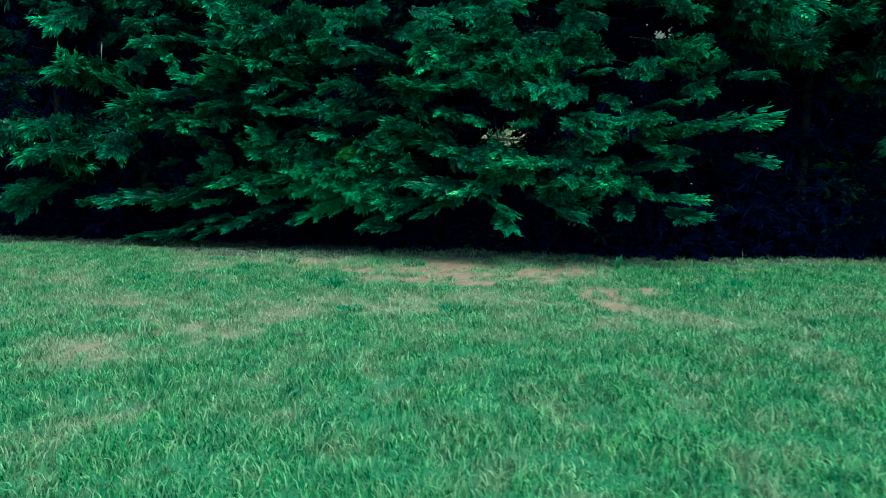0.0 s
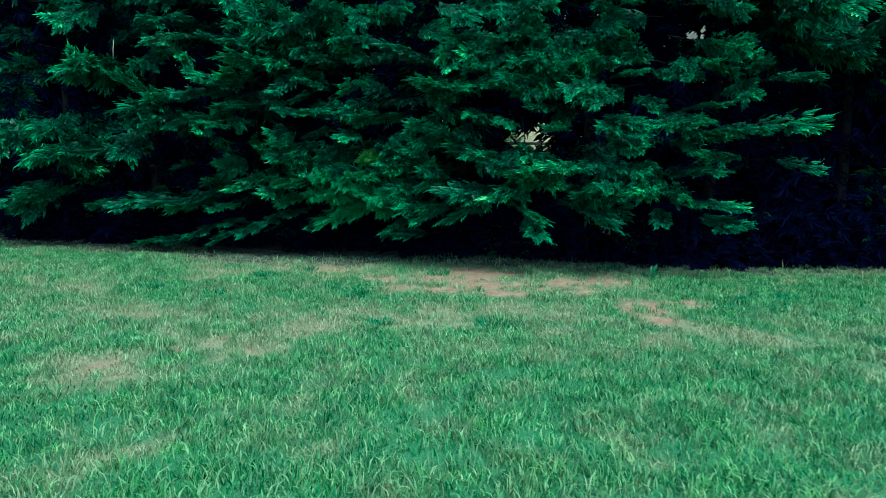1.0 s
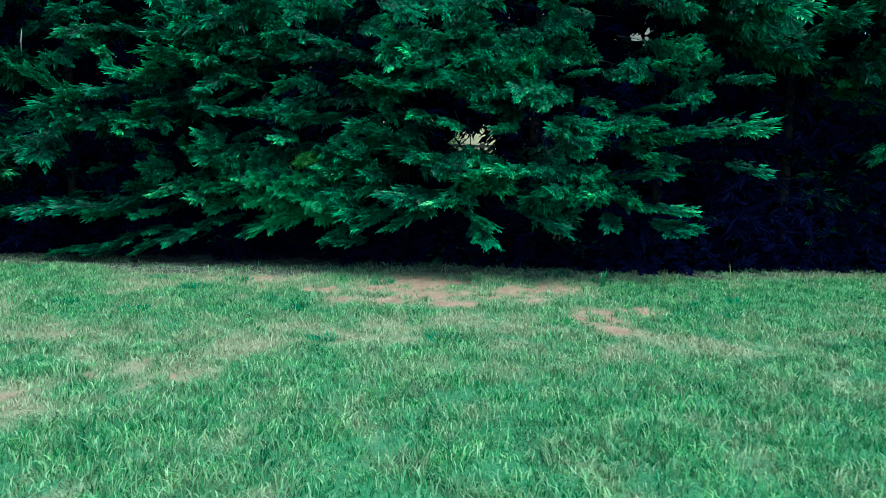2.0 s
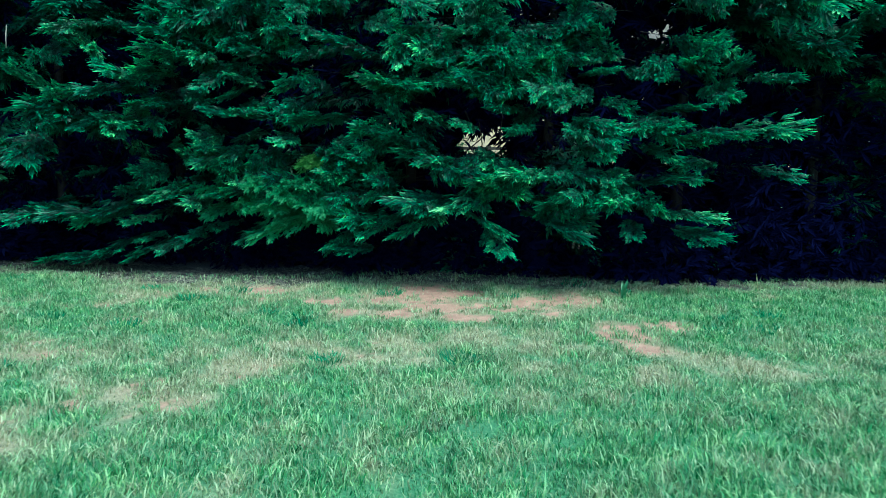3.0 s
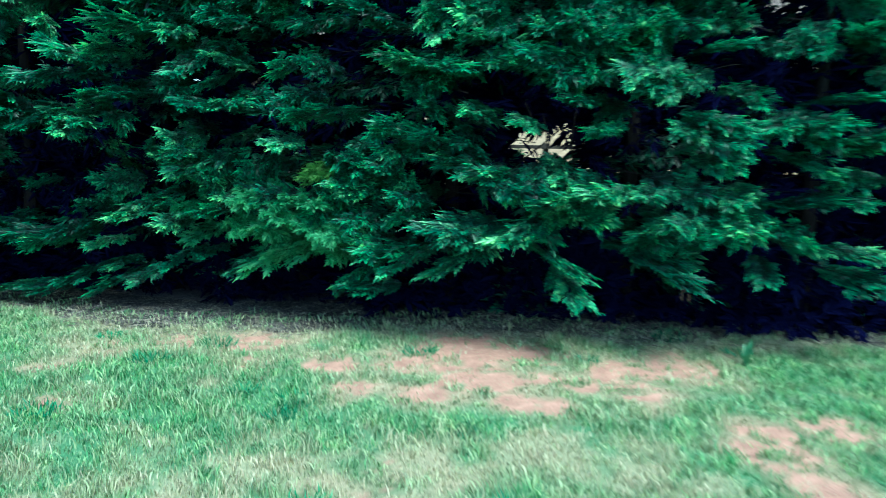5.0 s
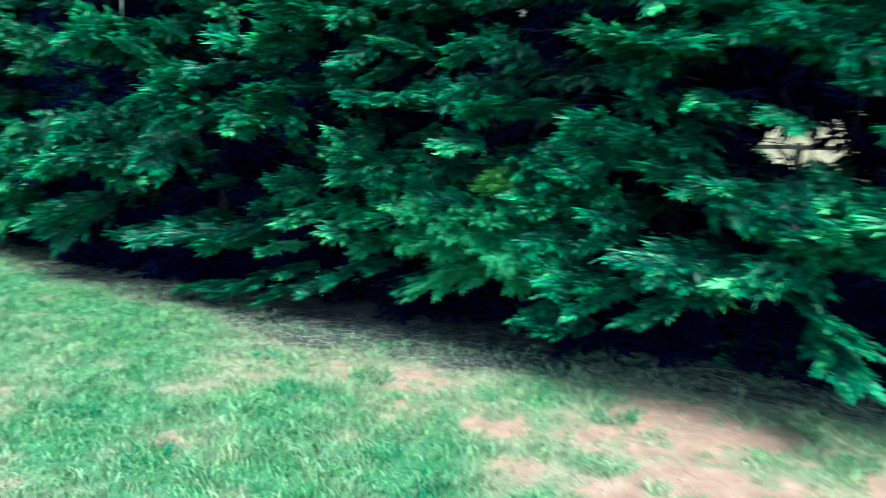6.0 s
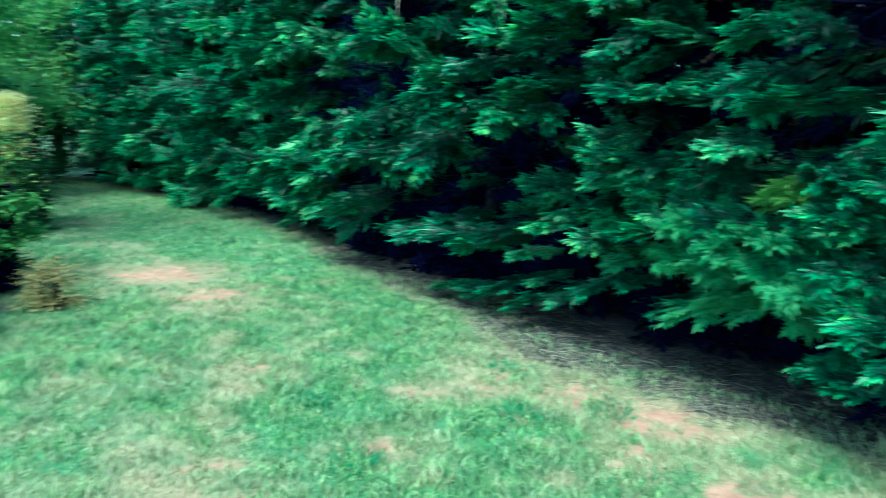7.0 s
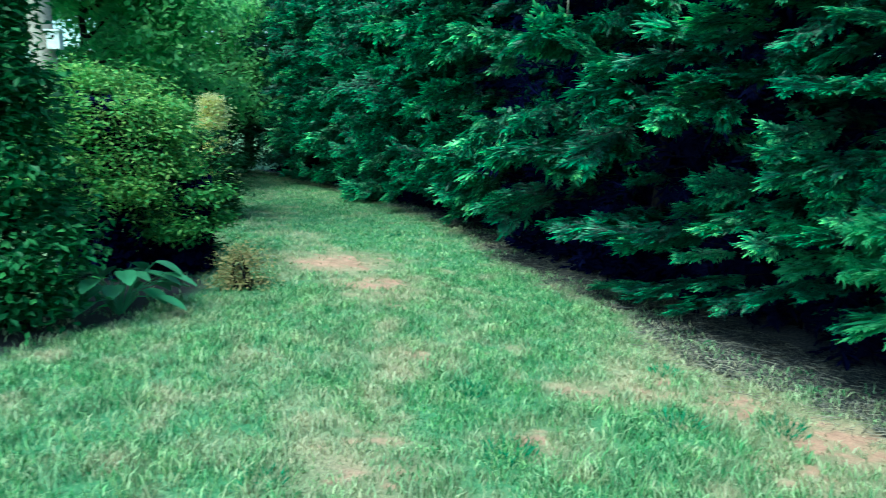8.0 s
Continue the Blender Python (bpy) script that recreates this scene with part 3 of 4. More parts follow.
def cypress(x, y, tall, rng):
    tree = new("cypress_tree")
    tree.location = (x, y, 0)
    tagged(tree, "tall dark green cypress with drooping feathery boughs, in the hedge", "tree", "trees of the cypress hedge")
    TREES.append(tree)
    lean = rng.uniform(-0.12, 0.12)
    v, f = tube([(lean * k * 0.3, 0.02 * k, -0.05 + tall * k / 6) for k in range(7)], [0.08 - 0.011 * k for k in range(7)], 9)
    part("trunk", mesh_from("trunk", v, f, BARK, True), tree)
    z = 0.2
    while z < tall - 0.4:
        count = rng.randint(8, 10)
        turn = rng.random() * 6.28
        for k in range(count):
            w = turn + 2 * math.pi * (k + rng.uniform(-0.3, 0.3)) / count
            zz = z + rng.uniform(-0.14, 0.14)
            front = -math.sin(w)
            near = front > 0.05
            if near and zz < (0.42 if x > -3.5 else 0.66 if x > -6.6 else 0.3):
                continue
            reach = (y - front_at(x, zz) if near else 1.3) * (1.0 - 0.5 * max(0, (zz - 3.0) / tall)) * rng.uniform(0.82, 1.06)
            if zz < 0.8 and near and x > -6.6:
                reach *= 0.8 + 0.2 * (zz - 0.4)
            wide = reach if abs(front) > 0.5 else min(reach, 1.25)
            tip = Vector((x + math.cos(w) * wide * 0.95, y - front * reach, max(0.14, zz - rng.uniform(0.02, 0.2))))
            d = (tip - Vector((x, y, zz))).normalized()
            length = min(reach, rng.uniform(0.8, 1.2))
            hand = placed(tip.x, tip.z) and front > 0.1
            if near and (3.9 <= tip.x < 5.6 and tip.z < 3.3 and rng.random() < 0.6 or 2.9 < tip.x < 6.5 and tip.z < 1.45):
                continue
            if near and -8.0 < tip.x < -3.5 and zz > 1.0 and rng.random() < 0.4:
                continue
            if near and zz < 4.6 and noise.noise((tip.x * 1.15, tip.z * 1.5, 4.2)) < (0.05 if tip.x > -7.5 else -0.1) and rng.random() < 0.8:
                continue
            if not hand and not any(in_gap(*(tip - d * length * g)) for g in (-0.05, 0.12, 0.3, 0.5, 0.7, 0.9)):
                fine = near and x > -18 and zz < 4.6
                bough(tree, tip - d * length + Vector((0, 0, rng.uniform(-0.25, 0.4))), tip, rng.uniform(-0.9, 0.9), rng.choice(BOUGHS if fine else INNER_BOUGHS), length * 0.8, length * rng.uniform(0.8, 1.5)) if near or rng.random() < 0.45 else None
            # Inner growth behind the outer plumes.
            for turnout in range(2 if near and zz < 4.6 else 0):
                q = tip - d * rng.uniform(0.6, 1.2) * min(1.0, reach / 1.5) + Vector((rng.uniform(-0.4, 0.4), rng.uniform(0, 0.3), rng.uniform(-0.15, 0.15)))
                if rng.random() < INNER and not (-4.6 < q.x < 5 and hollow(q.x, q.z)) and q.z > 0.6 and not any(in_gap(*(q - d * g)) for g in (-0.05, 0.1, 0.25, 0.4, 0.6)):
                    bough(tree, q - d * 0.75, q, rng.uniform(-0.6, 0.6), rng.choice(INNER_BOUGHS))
        z += rng.uniform(0.27, 0.36)
    # Dense growth round the trunk and back, shade painted into its navy colour.
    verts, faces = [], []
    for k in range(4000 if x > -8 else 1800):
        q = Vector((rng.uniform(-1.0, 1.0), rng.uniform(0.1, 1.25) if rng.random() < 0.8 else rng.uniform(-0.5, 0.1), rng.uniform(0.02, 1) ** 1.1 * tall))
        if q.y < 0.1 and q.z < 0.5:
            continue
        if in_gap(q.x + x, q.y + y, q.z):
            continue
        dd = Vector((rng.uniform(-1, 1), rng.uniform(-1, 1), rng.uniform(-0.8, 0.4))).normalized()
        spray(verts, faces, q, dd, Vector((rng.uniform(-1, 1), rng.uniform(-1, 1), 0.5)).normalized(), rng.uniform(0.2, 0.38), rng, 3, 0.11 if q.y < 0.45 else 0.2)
    # Navy sprays added low before the trunk, standing in for the dark void.
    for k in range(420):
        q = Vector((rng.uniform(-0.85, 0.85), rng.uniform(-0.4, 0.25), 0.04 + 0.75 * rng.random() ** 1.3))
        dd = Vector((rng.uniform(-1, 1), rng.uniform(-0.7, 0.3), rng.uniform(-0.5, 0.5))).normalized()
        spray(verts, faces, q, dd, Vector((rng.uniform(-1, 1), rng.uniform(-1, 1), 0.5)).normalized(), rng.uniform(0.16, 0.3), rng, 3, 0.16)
    # Broad leaves added to close the back to light, in the same shade colour.
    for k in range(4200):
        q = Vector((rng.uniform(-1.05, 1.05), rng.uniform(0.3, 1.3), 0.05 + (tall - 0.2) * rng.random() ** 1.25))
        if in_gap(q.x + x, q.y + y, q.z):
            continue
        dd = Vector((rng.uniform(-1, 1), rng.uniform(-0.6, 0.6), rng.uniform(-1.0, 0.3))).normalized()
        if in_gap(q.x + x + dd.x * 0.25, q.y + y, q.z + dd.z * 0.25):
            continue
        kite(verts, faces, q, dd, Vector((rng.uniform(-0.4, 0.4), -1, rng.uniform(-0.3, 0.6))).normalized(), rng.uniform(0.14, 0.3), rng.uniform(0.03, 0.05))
    part("inner_growth", mesh_from("inner_growth", verts, faces, SHADE_TONED_LEAF), tree)
    return tree


hedge_rng = random.Random(5)
tx = -20.5
while tx < 8.5:
    cypress(tx, interp(tx, HEDGE_FRONT) + 1.75 + hedge_rng.uniform(-0.12, 0.12), hedge_rng.uniform(5.4, 6.2), hedge_rng)
    tx += hedge_rng.uniform(1.45, 1.7)


def plumes(rows, rng=random.Random(77)):
    """Front boughs: x and z of the butt and of the tip along the hedge's front, and half the plume's thickness."""
    pieces = []
    for x0, z0, x1, z1, thick in rows:
        if abs(x1 - x0) > 0.75:
            # A long bough is two plumes, one growing out of the other.
            xm, zm = x0 + 0.48 * (x1 - x0), z0 + 0.48 * (z1 - z0)
            pieces += [(x0, z0, xm + 0.08 * (x1 - x0), zm - 0.03, thick), (xm, zm + 0.03, x1, z1, thick)]
        else:
            pieces.append((x0, z0, x1, z1, thick))
    for x0, z0, x1, z1, thick in pieces:
        tree = min(TREES, key=lambda t: abs(t.location.x - (x0 + x1) / 2))
        tip = Vector((x1, front_at(x1, z1) + rng.uniform(-0.1, 0.1), z1))
        butt = Vector((x0, front_at(x0, z0) + rng.uniform(0.3, 0.6), z0 + rng.uniform(-0.06, 0.1)))
        length = (tip - butt).length
        mesh = rng.choice(YOUNG) if -2.2 < x1 < -1.1 and 0.5 < z1 < 1.15 else rng.choice(BOUGHS)
        bough(tree, butt - (tip - butt) * 0.12, tip, rng.uniform(-0.45, 0.45), mesh, max(0.38, length * 0.72), max(0.34, thick / (0.25 if x1 < -2.0 else 0.2)))


plumes([
    (-3.77, 0.23, -4.54, 0.15, 0.1), (-3.63, 0.78, -4.31, 0.74, 0.13), (-3.55, 2.84, -4.01, 2.82, 0.15), (-3.09, 2.22, -4, 2.11, 0.14), (-3.78, 0.66, -4, 0.68, 0.1), (-3.63, 1.26, -3.81, 1.23, 0.07),
    (-4.02, 1.84, -3.68, 1.77, 0.05), (-3.17, 0.92, -3.68, 0.81, 0.15), (-3.15, 0.73, -3.44, 0.66, 0.12), (-2.86, 2.3, -3.36, 2.37, 0.16), (-3.56, 1.89, -3.34, 1.71, 0.12), (-3.15, 0.45, -3.31, 0.44, 0.07),
    (-2.95, 2.82, -3.28, 2.84, 0.11), (-2.57, 0.99, -3.1, 0.98, 0.14), (-3.28, 1.73, -3.07, 1.98, 0.06), (-2.7, 2.32, -3.02, 2.4, 0.12),
])
plumes([
    (-2.24, 2.48, -2.91, 2.53, 0.15), (-2.76, 2.06, -2.91, 1.95, 0.08), (-2.24, 2.6, -2.87, 2.74, 0.18), (-2.45, 0.56, -2.71, 0.49, 0.1), (-2.4, 0.93, -2.65, 0.87, 0.16), (-1.91, 1.48, -2.44, 1.39, 0.12),
    (-2.25, 2.3, -2.42, 2.19, 0.07), (-2.13, 0.67, -2.36, 0.6, 0.09), (-1.74, 0.95, -2.2, 1.06, 0.11), (-2.37, 2.06, -2.18, 1.9, 0.07), (-1.92, 2.11, -2.09, 2.1, 0.06), (-1.44, 1.85, -2.04, 1.9, 0.09),
    (-1.63, 2.74, -2.02, 2.65, 0.12), (-1.76, 2.24, -1.97, 2.27, 0.07), (-1.53, 2.57, -1.86, 2.52, 0.11),
])
plumes([
    (-1.16, 0.86, -1.8, 0.89, 0.18), (-1.15, 1.09, -1.66, 1.19, 0.17), (-1.05, 0.7, -1.65, 0.66, 0.13), (-1.34, 1.62, -1.56, 1.62, 0.06), (-0.7, 1.88, -1.33, 1.85, 0.08), (-1, 2.76, -1.32, 2.74, 0.1),
    (-0.8, 2.53, -1.29, 2.51, 0.12), (-0.96, 2.13, -1.25, 2.21, 0.15), (-0.6, 1.22, -1.03, 1.26, 0.11), (-0.6, 1, -0.96, 0.99, 0.14), (-0.35, 2.47, -0.93, 2.61, 0.12), (-0.5, 0.47, -0.92, 0.43, 0.08),
    (-0.13, 0.81, -0.8, 0.76, 0.11), (-0.55, 1.43, -0.73, 1.42, 0.1), (-0.29, 1.73, -0.65, 1.76, 0.15),
])
plumes([
    (-0.1, 2.15, -0.62, 2.23, 0.11), (-0.34, 1.28, -0.52, 1.22, 0.1), (0.2, 1.49, -0.29, 1.68, 0.13), (0.17, 0.77, -0.26, 0.65, 0.09), (-0.3, 2.69, -0.25, 2.42, 0.06), (0.36, 1.02, -0.16, 0.98, 0.1),
    (0.04, 2.75, -0.1, 2.74, 0.07), (0.19, 2.36, -0.03, 2.37, 0.06), (0.2, 1.91, 0.03, 1.86, 0.08), (0.69, 1.3, 0.06, 1.39, 0.15), (0.42, 2.5, 0.19, 2.41, 0.09), (0.42, 2.66, 0.26, 2.69, 0.08),
    (0.53, 1.83, 0.34, 1.76, 0.09), (0.66, 2.5, 0.38, 2.43, 0.08), (1.04, 2.07, 0.38, 2.24, 0.15),
])
plumes([
    (0.7, 1, 0.41, 0.97, 0.11), (0.79, 2.73, 0.56, 2.73, 0.13), (0.99, 1.93, 0.67, 1.93, 0.1), (0.98, 1.06, 0.69, 1.2, 0.12), (0.46, 0.84, 0.76, 0.7, 0.09), (0.71, 0.67, 0.79, 0.5, 0.07),
    (1.05, 1.72, 0.86, 1.74, 0.09), (1.3, 1.31, 0.97, 1.31, 0.12), (1.34, 2.3, 1.05, 2.4, 0.09), (1.48, 2.09, 1.17, 2.05, 0.15), (1.44, 1.27, 1.21, 1.31, 0.09), (1.55, 0.98, 1.22, 0.99, 0.09),
    (1.68, 2.66, 1.37, 2.67, 0.15), (1.71, 2.07, 1.39, 2.12, 0.1), (1.69, 1.03, 1.45, 1.07, 0.12),
])
plumes([
    (1.68, 1.77, 1.46, 1.72, 0.12), (1.81, 1.82, 1.54, 1.82, 0.1), (1.52, 0.83, 1.57, 0.69, 0.06), (1.93, 0.94, 1.6, 0.93, 0.11), (1.9, 2.43, 1.63, 2.71, 0.1), (1.61, 2.28, 1.78, 2.32, 0.07),
    (2.03, 1.28, 1.85, 1.23, 0.09), (2.14, 1.04, 1.91, 1.08, 0.13), (2.51, 1, 2.12, 1.04, 0.13), (2.22, 0.8, 2.14, 0.65, 0.09), (2.54, 2.29, 2.21, 2.29, 0.1), (2.36, 2.47, 2.25, 2.34, 0.18),
    (2.24, 1.82, 2.39, 1.79, 0.07), (2.26, 1.57, 2.44, 1.5, 0.1), (2.21, 1.21, 2.45, 1.27, 0.09),
])
plumes([
    (2.82, 2.37, 2.53, 2.42, 0.1), (2.44, 1.93, 2.64, 1.98, 0.07), (2.43, 1.22, 2.71, 1.27, 0.07), (2.6, 2.6, 2.76, 2.66, 0.08), (2.46, 1.64, 2.77, 1.66, 0.1), (3.14, 2.5, 2.81, 2.55, 0.14),
    (2.96, 2.15, 2.84, 2.07, 0.16), (3.16, 2.33, 2.94, 2.39, 0.08), (2.5, 0.86, 2.95, 0.85, 0.08), (2.72, 0.74, 2.95, 0.66, 0.06), (2.83, 1.69, 3.03, 1.71, 0.06), (3.35, 2.25, 3.56, 2.29, 0.11),
    (3.03, 1.73, 3.57, 1.8, 0.13), (3.35, 1.33, 3.72, 1.31, 0.05),
])


def fill_plumes(count, rng, x0, x1, z0, z1, back=(0.08, 0.4), meshes=BOUGHS):
    """Shorter boughs a hand's width behind the front ones."""
    while count:
        x, z = rng.uniform(x0, x1), rng.uniform(z0, z1)
        if hollow(x, z) or math.hypot(x + 1.15, z - 1.38) < 0.2 or any(in_gap(x + gx, front_at(x, z) + 0.3, z + 0.06) for gx in (-0.25, -0.1, 0.1, 0.25)) or noise.noise((x * 1.6, z * 2.0, 9.1)) < -0.12:
            continue
        tree = min(TREES, key=lambda t: abs(t.location.x - x))
        tip = Vector((x, front_at(x, z) + rng.uniform(*back), z))
        w = rng.uniform(-1.2, 1.2)
        butt = tip + Vector((math.sin(w) * 0.5, math.cos(w) * 0.5, rng.uniform(0.0, 0.25)))
        bough(tree, butt, tip, rng.uniform(-0.9, 0.9), rng.choice(meshes), 0.42, rng.uniform(0.5, 0.9))
        count -= 1


fill_plumes(55, random.Random(19), -2.6, 2.7, 0.75, 3.1)
fill_plumes(26, random.Random(23), -2.3, 0.1, 0.7, 1.6)
fill_plumes(16, random.Random(29), -2.5, -1.0, 0.64, 1.15, (-0.08, 0.15), YOUNG)
plumes([
    (-3.35, 0.42, -3.75, 0.3, 0.1), (-3.0, 0.4, -3.4, 0.26, 0.1), (-2.75, 0.44, -3.1, 0.32, 0.1), (-1.75, 0.62, -2.1, 0.48, 0.12),
])
fill_plumes(22, random.Random(31), -0.9, 2.4, 0.7, 1.5, (0.0, 0.25))
fill_plumes(34, random.Random(37), 0.5, 2.8, 1.6, 3.2, (-0.1, 0.2))
fill_plumes(20, random.Random(47), -4.3, -2.2, 1.0, 2.9, (0.2, 0.55))
plumes([
    (-0.1, 0.88, -1.02, 0.45, 0.11), (0.87, 1.06, -0.26, 0.97, 0.13), (1.38, 1.26, 0.4, 1.3, 0.13), (1.06, 0.95, 1.58, 0.71, 0.1), (1.88, 1.27, 2.25, 0.96, 0.1),
    (-1.13, 0.78, -1.87, 0.56, 0.11), (0.42, 1.32, -0.66, 1.78, 0.13), (1.0, 1.1, 0.12, 1.42, 0.11), (0.74, 2.09, 0.29, 2.22, 0.1), (-0.52, 2.18, -0.1, 2.18, 0.1), (-1.08, 2.25, -1.51, 2.21, 0.1),
])
plumes([
    (-2.99, 2.1, -3.42, 2.4, 0.12), (-2.08, 1.4, -2.39, 1.54, 0.11), (-3.29, 0.76, -3.88, 0.7, 0.1), (-4.29, 0.8, -5.12, 0.66, 0.12), (-1.92, 1.07, -2.29, 1.01, 0.1), (-2.62, 2.03, -2.99, 2.01, 0.1),
    (-4.01, 2.09, -4.4, 2.39, 0.12), (-3.66, 1.87, -3.18, 1.78, 0.11), (-2.19, 1.97, -1.82, 1.9, 0.1), (-4.9, 1.47, -5.6, 1.4, 0.13), (-5.67, 0.91, -6.6, 0.7, 0.13), (-6.2, 1.6, -7.1, 1.45, 0.14),
])
fill_plumes(18, random.Random(59), -3.0, 1.2, 1.75, 3.1, (0.05, 0.35))
fill_plumes(9, random.Random(53), 0.1, 1.5, 2.0, 2.5, (0.0, 0.3))
fill_plumes(14, random.Random(43), -1.6, 0.4, 2.0, 3.1, (-0.05, 0.2))

# A lime plume whose colour imitates sunlit foliage beyond, and a few dead sprigs.
SUNLIT_LIME = leaf_material("sunlit_lime_foliage", [(0.0, (0.14, 0.40, 0.09)), (1.0, (0.30, 0.60, 0.18))], (0.3, 0.2), 0.4)
lime = bough_mesh(71, SUNLIT_LIME)
for lx, lz in ((-1.28, 1.40), (-1.2, 1.34), (-1.34, 1.33)):
    bough(min(TREES, key=lambda t: abs(t.location.x + 1.2)), (lx + 0.3, 9.4, lz + 0.06), (lx + 0.02, 9.06, lz), 0.3, lime, 0.3, 0.5)
for k, (dx, dy, dz) in enumerate(((-3.1, 9.55, 1.38), (-1.72, 9.05, 2.1), (1.43, 7.95, 0.62), (1.5, 8.0, 0.6))):
    tree = min(TREES, key=lambda t: abs(t.location.x - dx))
    verts, faces = [], []
    for i in range(3):
        spray(verts, faces, Vector((dx, dy, dz)) - tree.location + Vector((0.02 * i, 0.03 * i, 0.02 * i)), Vector((0.3 - 0.2 * i, -0.5, -0.8 + 0.1 * i)).normalized(), Vector((0.2, -1, 0.4)).normalized(), 0.04, random.Random(k * 9 + i), 4, 0.1)
    part("dead_sprig", mesh_from("dead_sprig", verts, faces, DEAD_LEAF), tree, "dry brown sprig")


twig_tree = min(TREES, key=lambda t: abs(t.location.x + 4.49))
v, f = tube([Vector((-4.5, 9.45, 2.58)) - twig_tree.location, Vector((-4.49, 9.44, 2.7)) - twig_tree.location, Vector((-4.47, 9.43, 2.82)) - twig_tree.location], [0.006, 0.006, 0.003], 6)
part("bare_twig", mesh_from("bare_twig", v, f, PALE_BARK, True), twig_tree, "pale bare twig")


gap_tree = min(TREES, key=lambda t: abs(t.location.x - 0.6))
for run in (((0.36, 9.2, 1.4), (0.6, 9.18, 1.6), (0.84, 9.2, 1.8)), ((0.7, 9.3, 1.36), (0.71, 9.3, 1.62), (0.66, 9.28, 1.9)), ((0.95, 9.25, 1.35), (0.9, 9.25, 1.65), (0.93, 9.22, 1.95)), ((0.5, 9.25, 1.98), (0.56, 9.2, 1.84), (0.52, 9.18, 1.72))):
    v, f = tube([Vector(q) - gap_tree.location for q in run], [0.009, 0.007, 0.004], 5)
    part("inner_twig", mesh_from("inner_twig", v, f, BARK, True), gap_tree)


# ---- needle litter and weeds at the foot of the hedge ----
def build_litter():
    rng = np.random.default_rng(41)
    verts, faces = [], []
    n = 70000
    for x, off, turn, l, lift in zip(rng.uniform(-9, 5.5, n), rng.uniform(-0.2, 1.1, n), rng.uniform(0, 3.14, n), rng.uniform(0.03, 0.12, n), rng.uniform(0.002, 0.016, n)):
        y = interp(x, LAWN_EDGE) + off
        if litter_at(x, y) < 0.3 + 0.3 * lumps(x, y, 5.0, 3.0):
            continue
        z = height_at(x, y) + lift
        dx, dy = math.cos(turn) * l / 2, math.sin(turn) * l / 2
        w = 0.06 + 0.0045 / l
        sx, sy = -dy * w, dx * w
        b = len(verts)
        verts += [(x - dx, y - dy, z), (x + sx, y + sy, z + 0.003), (x + dx, y + dy, z + 0.002), (x - sx, y - sy, z + 0.003)]
        faces.append((b, b + 1, b + 2, b + 3))
    tagged(new("needle_litter", mesh_from("needle_litter", verts, faces, LITTER)), "dry brown needles and twigs below the hedge", "litter", kind="stuff")


build_litter()


def build_twigs():
    """Fallen pale twigs, three-sided sticks lying across the litter."""
    rng = random.Random(61)
    verts, faces = [], []
    for _ in range(3000):
        x, off, turn, l = rng.uniform(-8, 5), rng.uniform(-0.25, 0.75) if rng.random() < 0.6 else rng.uniform(-0.2, 0.25), rng.uniform(-1.6, 1.6), rng.uniform(0.03, 0.13)
        y = interp(x, LAWN_EDGE) + off
        r, bend = rng.uniform(0.0012, 0.0028), rng.uniform(-0.15, 0.15) * l
        c, d = math.cos(turn), math.sin(turn)
        b = len(verts)
        for g in (-0.5, 0.0, 0.5):
            px, py = x + c * l * g - d * bend * (g == 0), y + d * l * g + c * bend * (g == 0)
            z = height_at(px, py) + 0.012 + rng.uniform(0, 0.012)
            verts += [(px - d * r, py + c * r, z), (px + d * r, py - c * r, z), (px, py, z + 1.7 * r)]
        for k in (0, 3):
            faces += [(b + k, b + k + 1, b + k + 4, b + k + 3), (b + k + 1, b + k + 2, b + k + 5, b + k + 4), (b + k + 2, b + k, b + k + 3, b + k + 5)]
    tagged(new("fallen_twigs", mesh_from("fallen_twigs", verts, faces, TWIG)), "thin pale fallen twigs on the needle litter", "twigs", kind="stuff")


build_twigs()


def weed(name, label, x, y, blades, tall, wide, mat, seed):
    """A tuft of long blades or leaves from one root."""
    rng = random.Random(seed)
    thing = new(name)
    thing.location = (x, y, height_at(x, y))
    tagged(thing, label, "weed")
    for k in range(blades):
        w = rng.uniform(0, 6.28)
        h, r = tall * rng.uniform(0.6, 1.1), tall * rng.uniform(0.1, 0.6)
        side = Vector((-math.sin(w), math.cos(w), 0)) * wide
        verts, faces = [], []
        for i in range(5):
            g = i / 4
            mid = Vector((math.cos(w) * r * g * g, math.sin(w) * r * g * g, h * g - 0.01))
            s = side * (math.sin(math.pi * min(1, 0.25 + 0.75 * g)) + 0.08)
            verts += [tuple(mid - s), tuple(mid + s)]
        faces = [(2 * i, 2 * i + 1, 2 * i + 3, 2 * i + 2) for i in range(4)]
        part("blade", mesh_from("blade", verts, faces, mat, True), thing)


weed("broad_weed", "small broad-leaved weed at the hedge foot", 2.12, 8.35, 7, 0.2, 0.022, BROAD, 1)
weed("tall_grass", "long pale grass stalks leaning at the hedge foot", 1.32, 9.0, 6, 0.24, 0.002, STRAW, 2)
weed("tall_grass", "long pale grass stalks leaning at the hedge foot", 3.75, 8.6, 5, 0.22, 0.002, STRAW, 3)
weed("tall_grass", "long pale grass stalks leaning at the hedge foot", 0.4, 9.1, 5, 0.2, 0.004, STRAW, 4)
weed("tall_grass", "long pale grass stalks leaning at the hedge foot", 2.9, 8.5, 5, 0.2, 0.004, STRAW, 5)


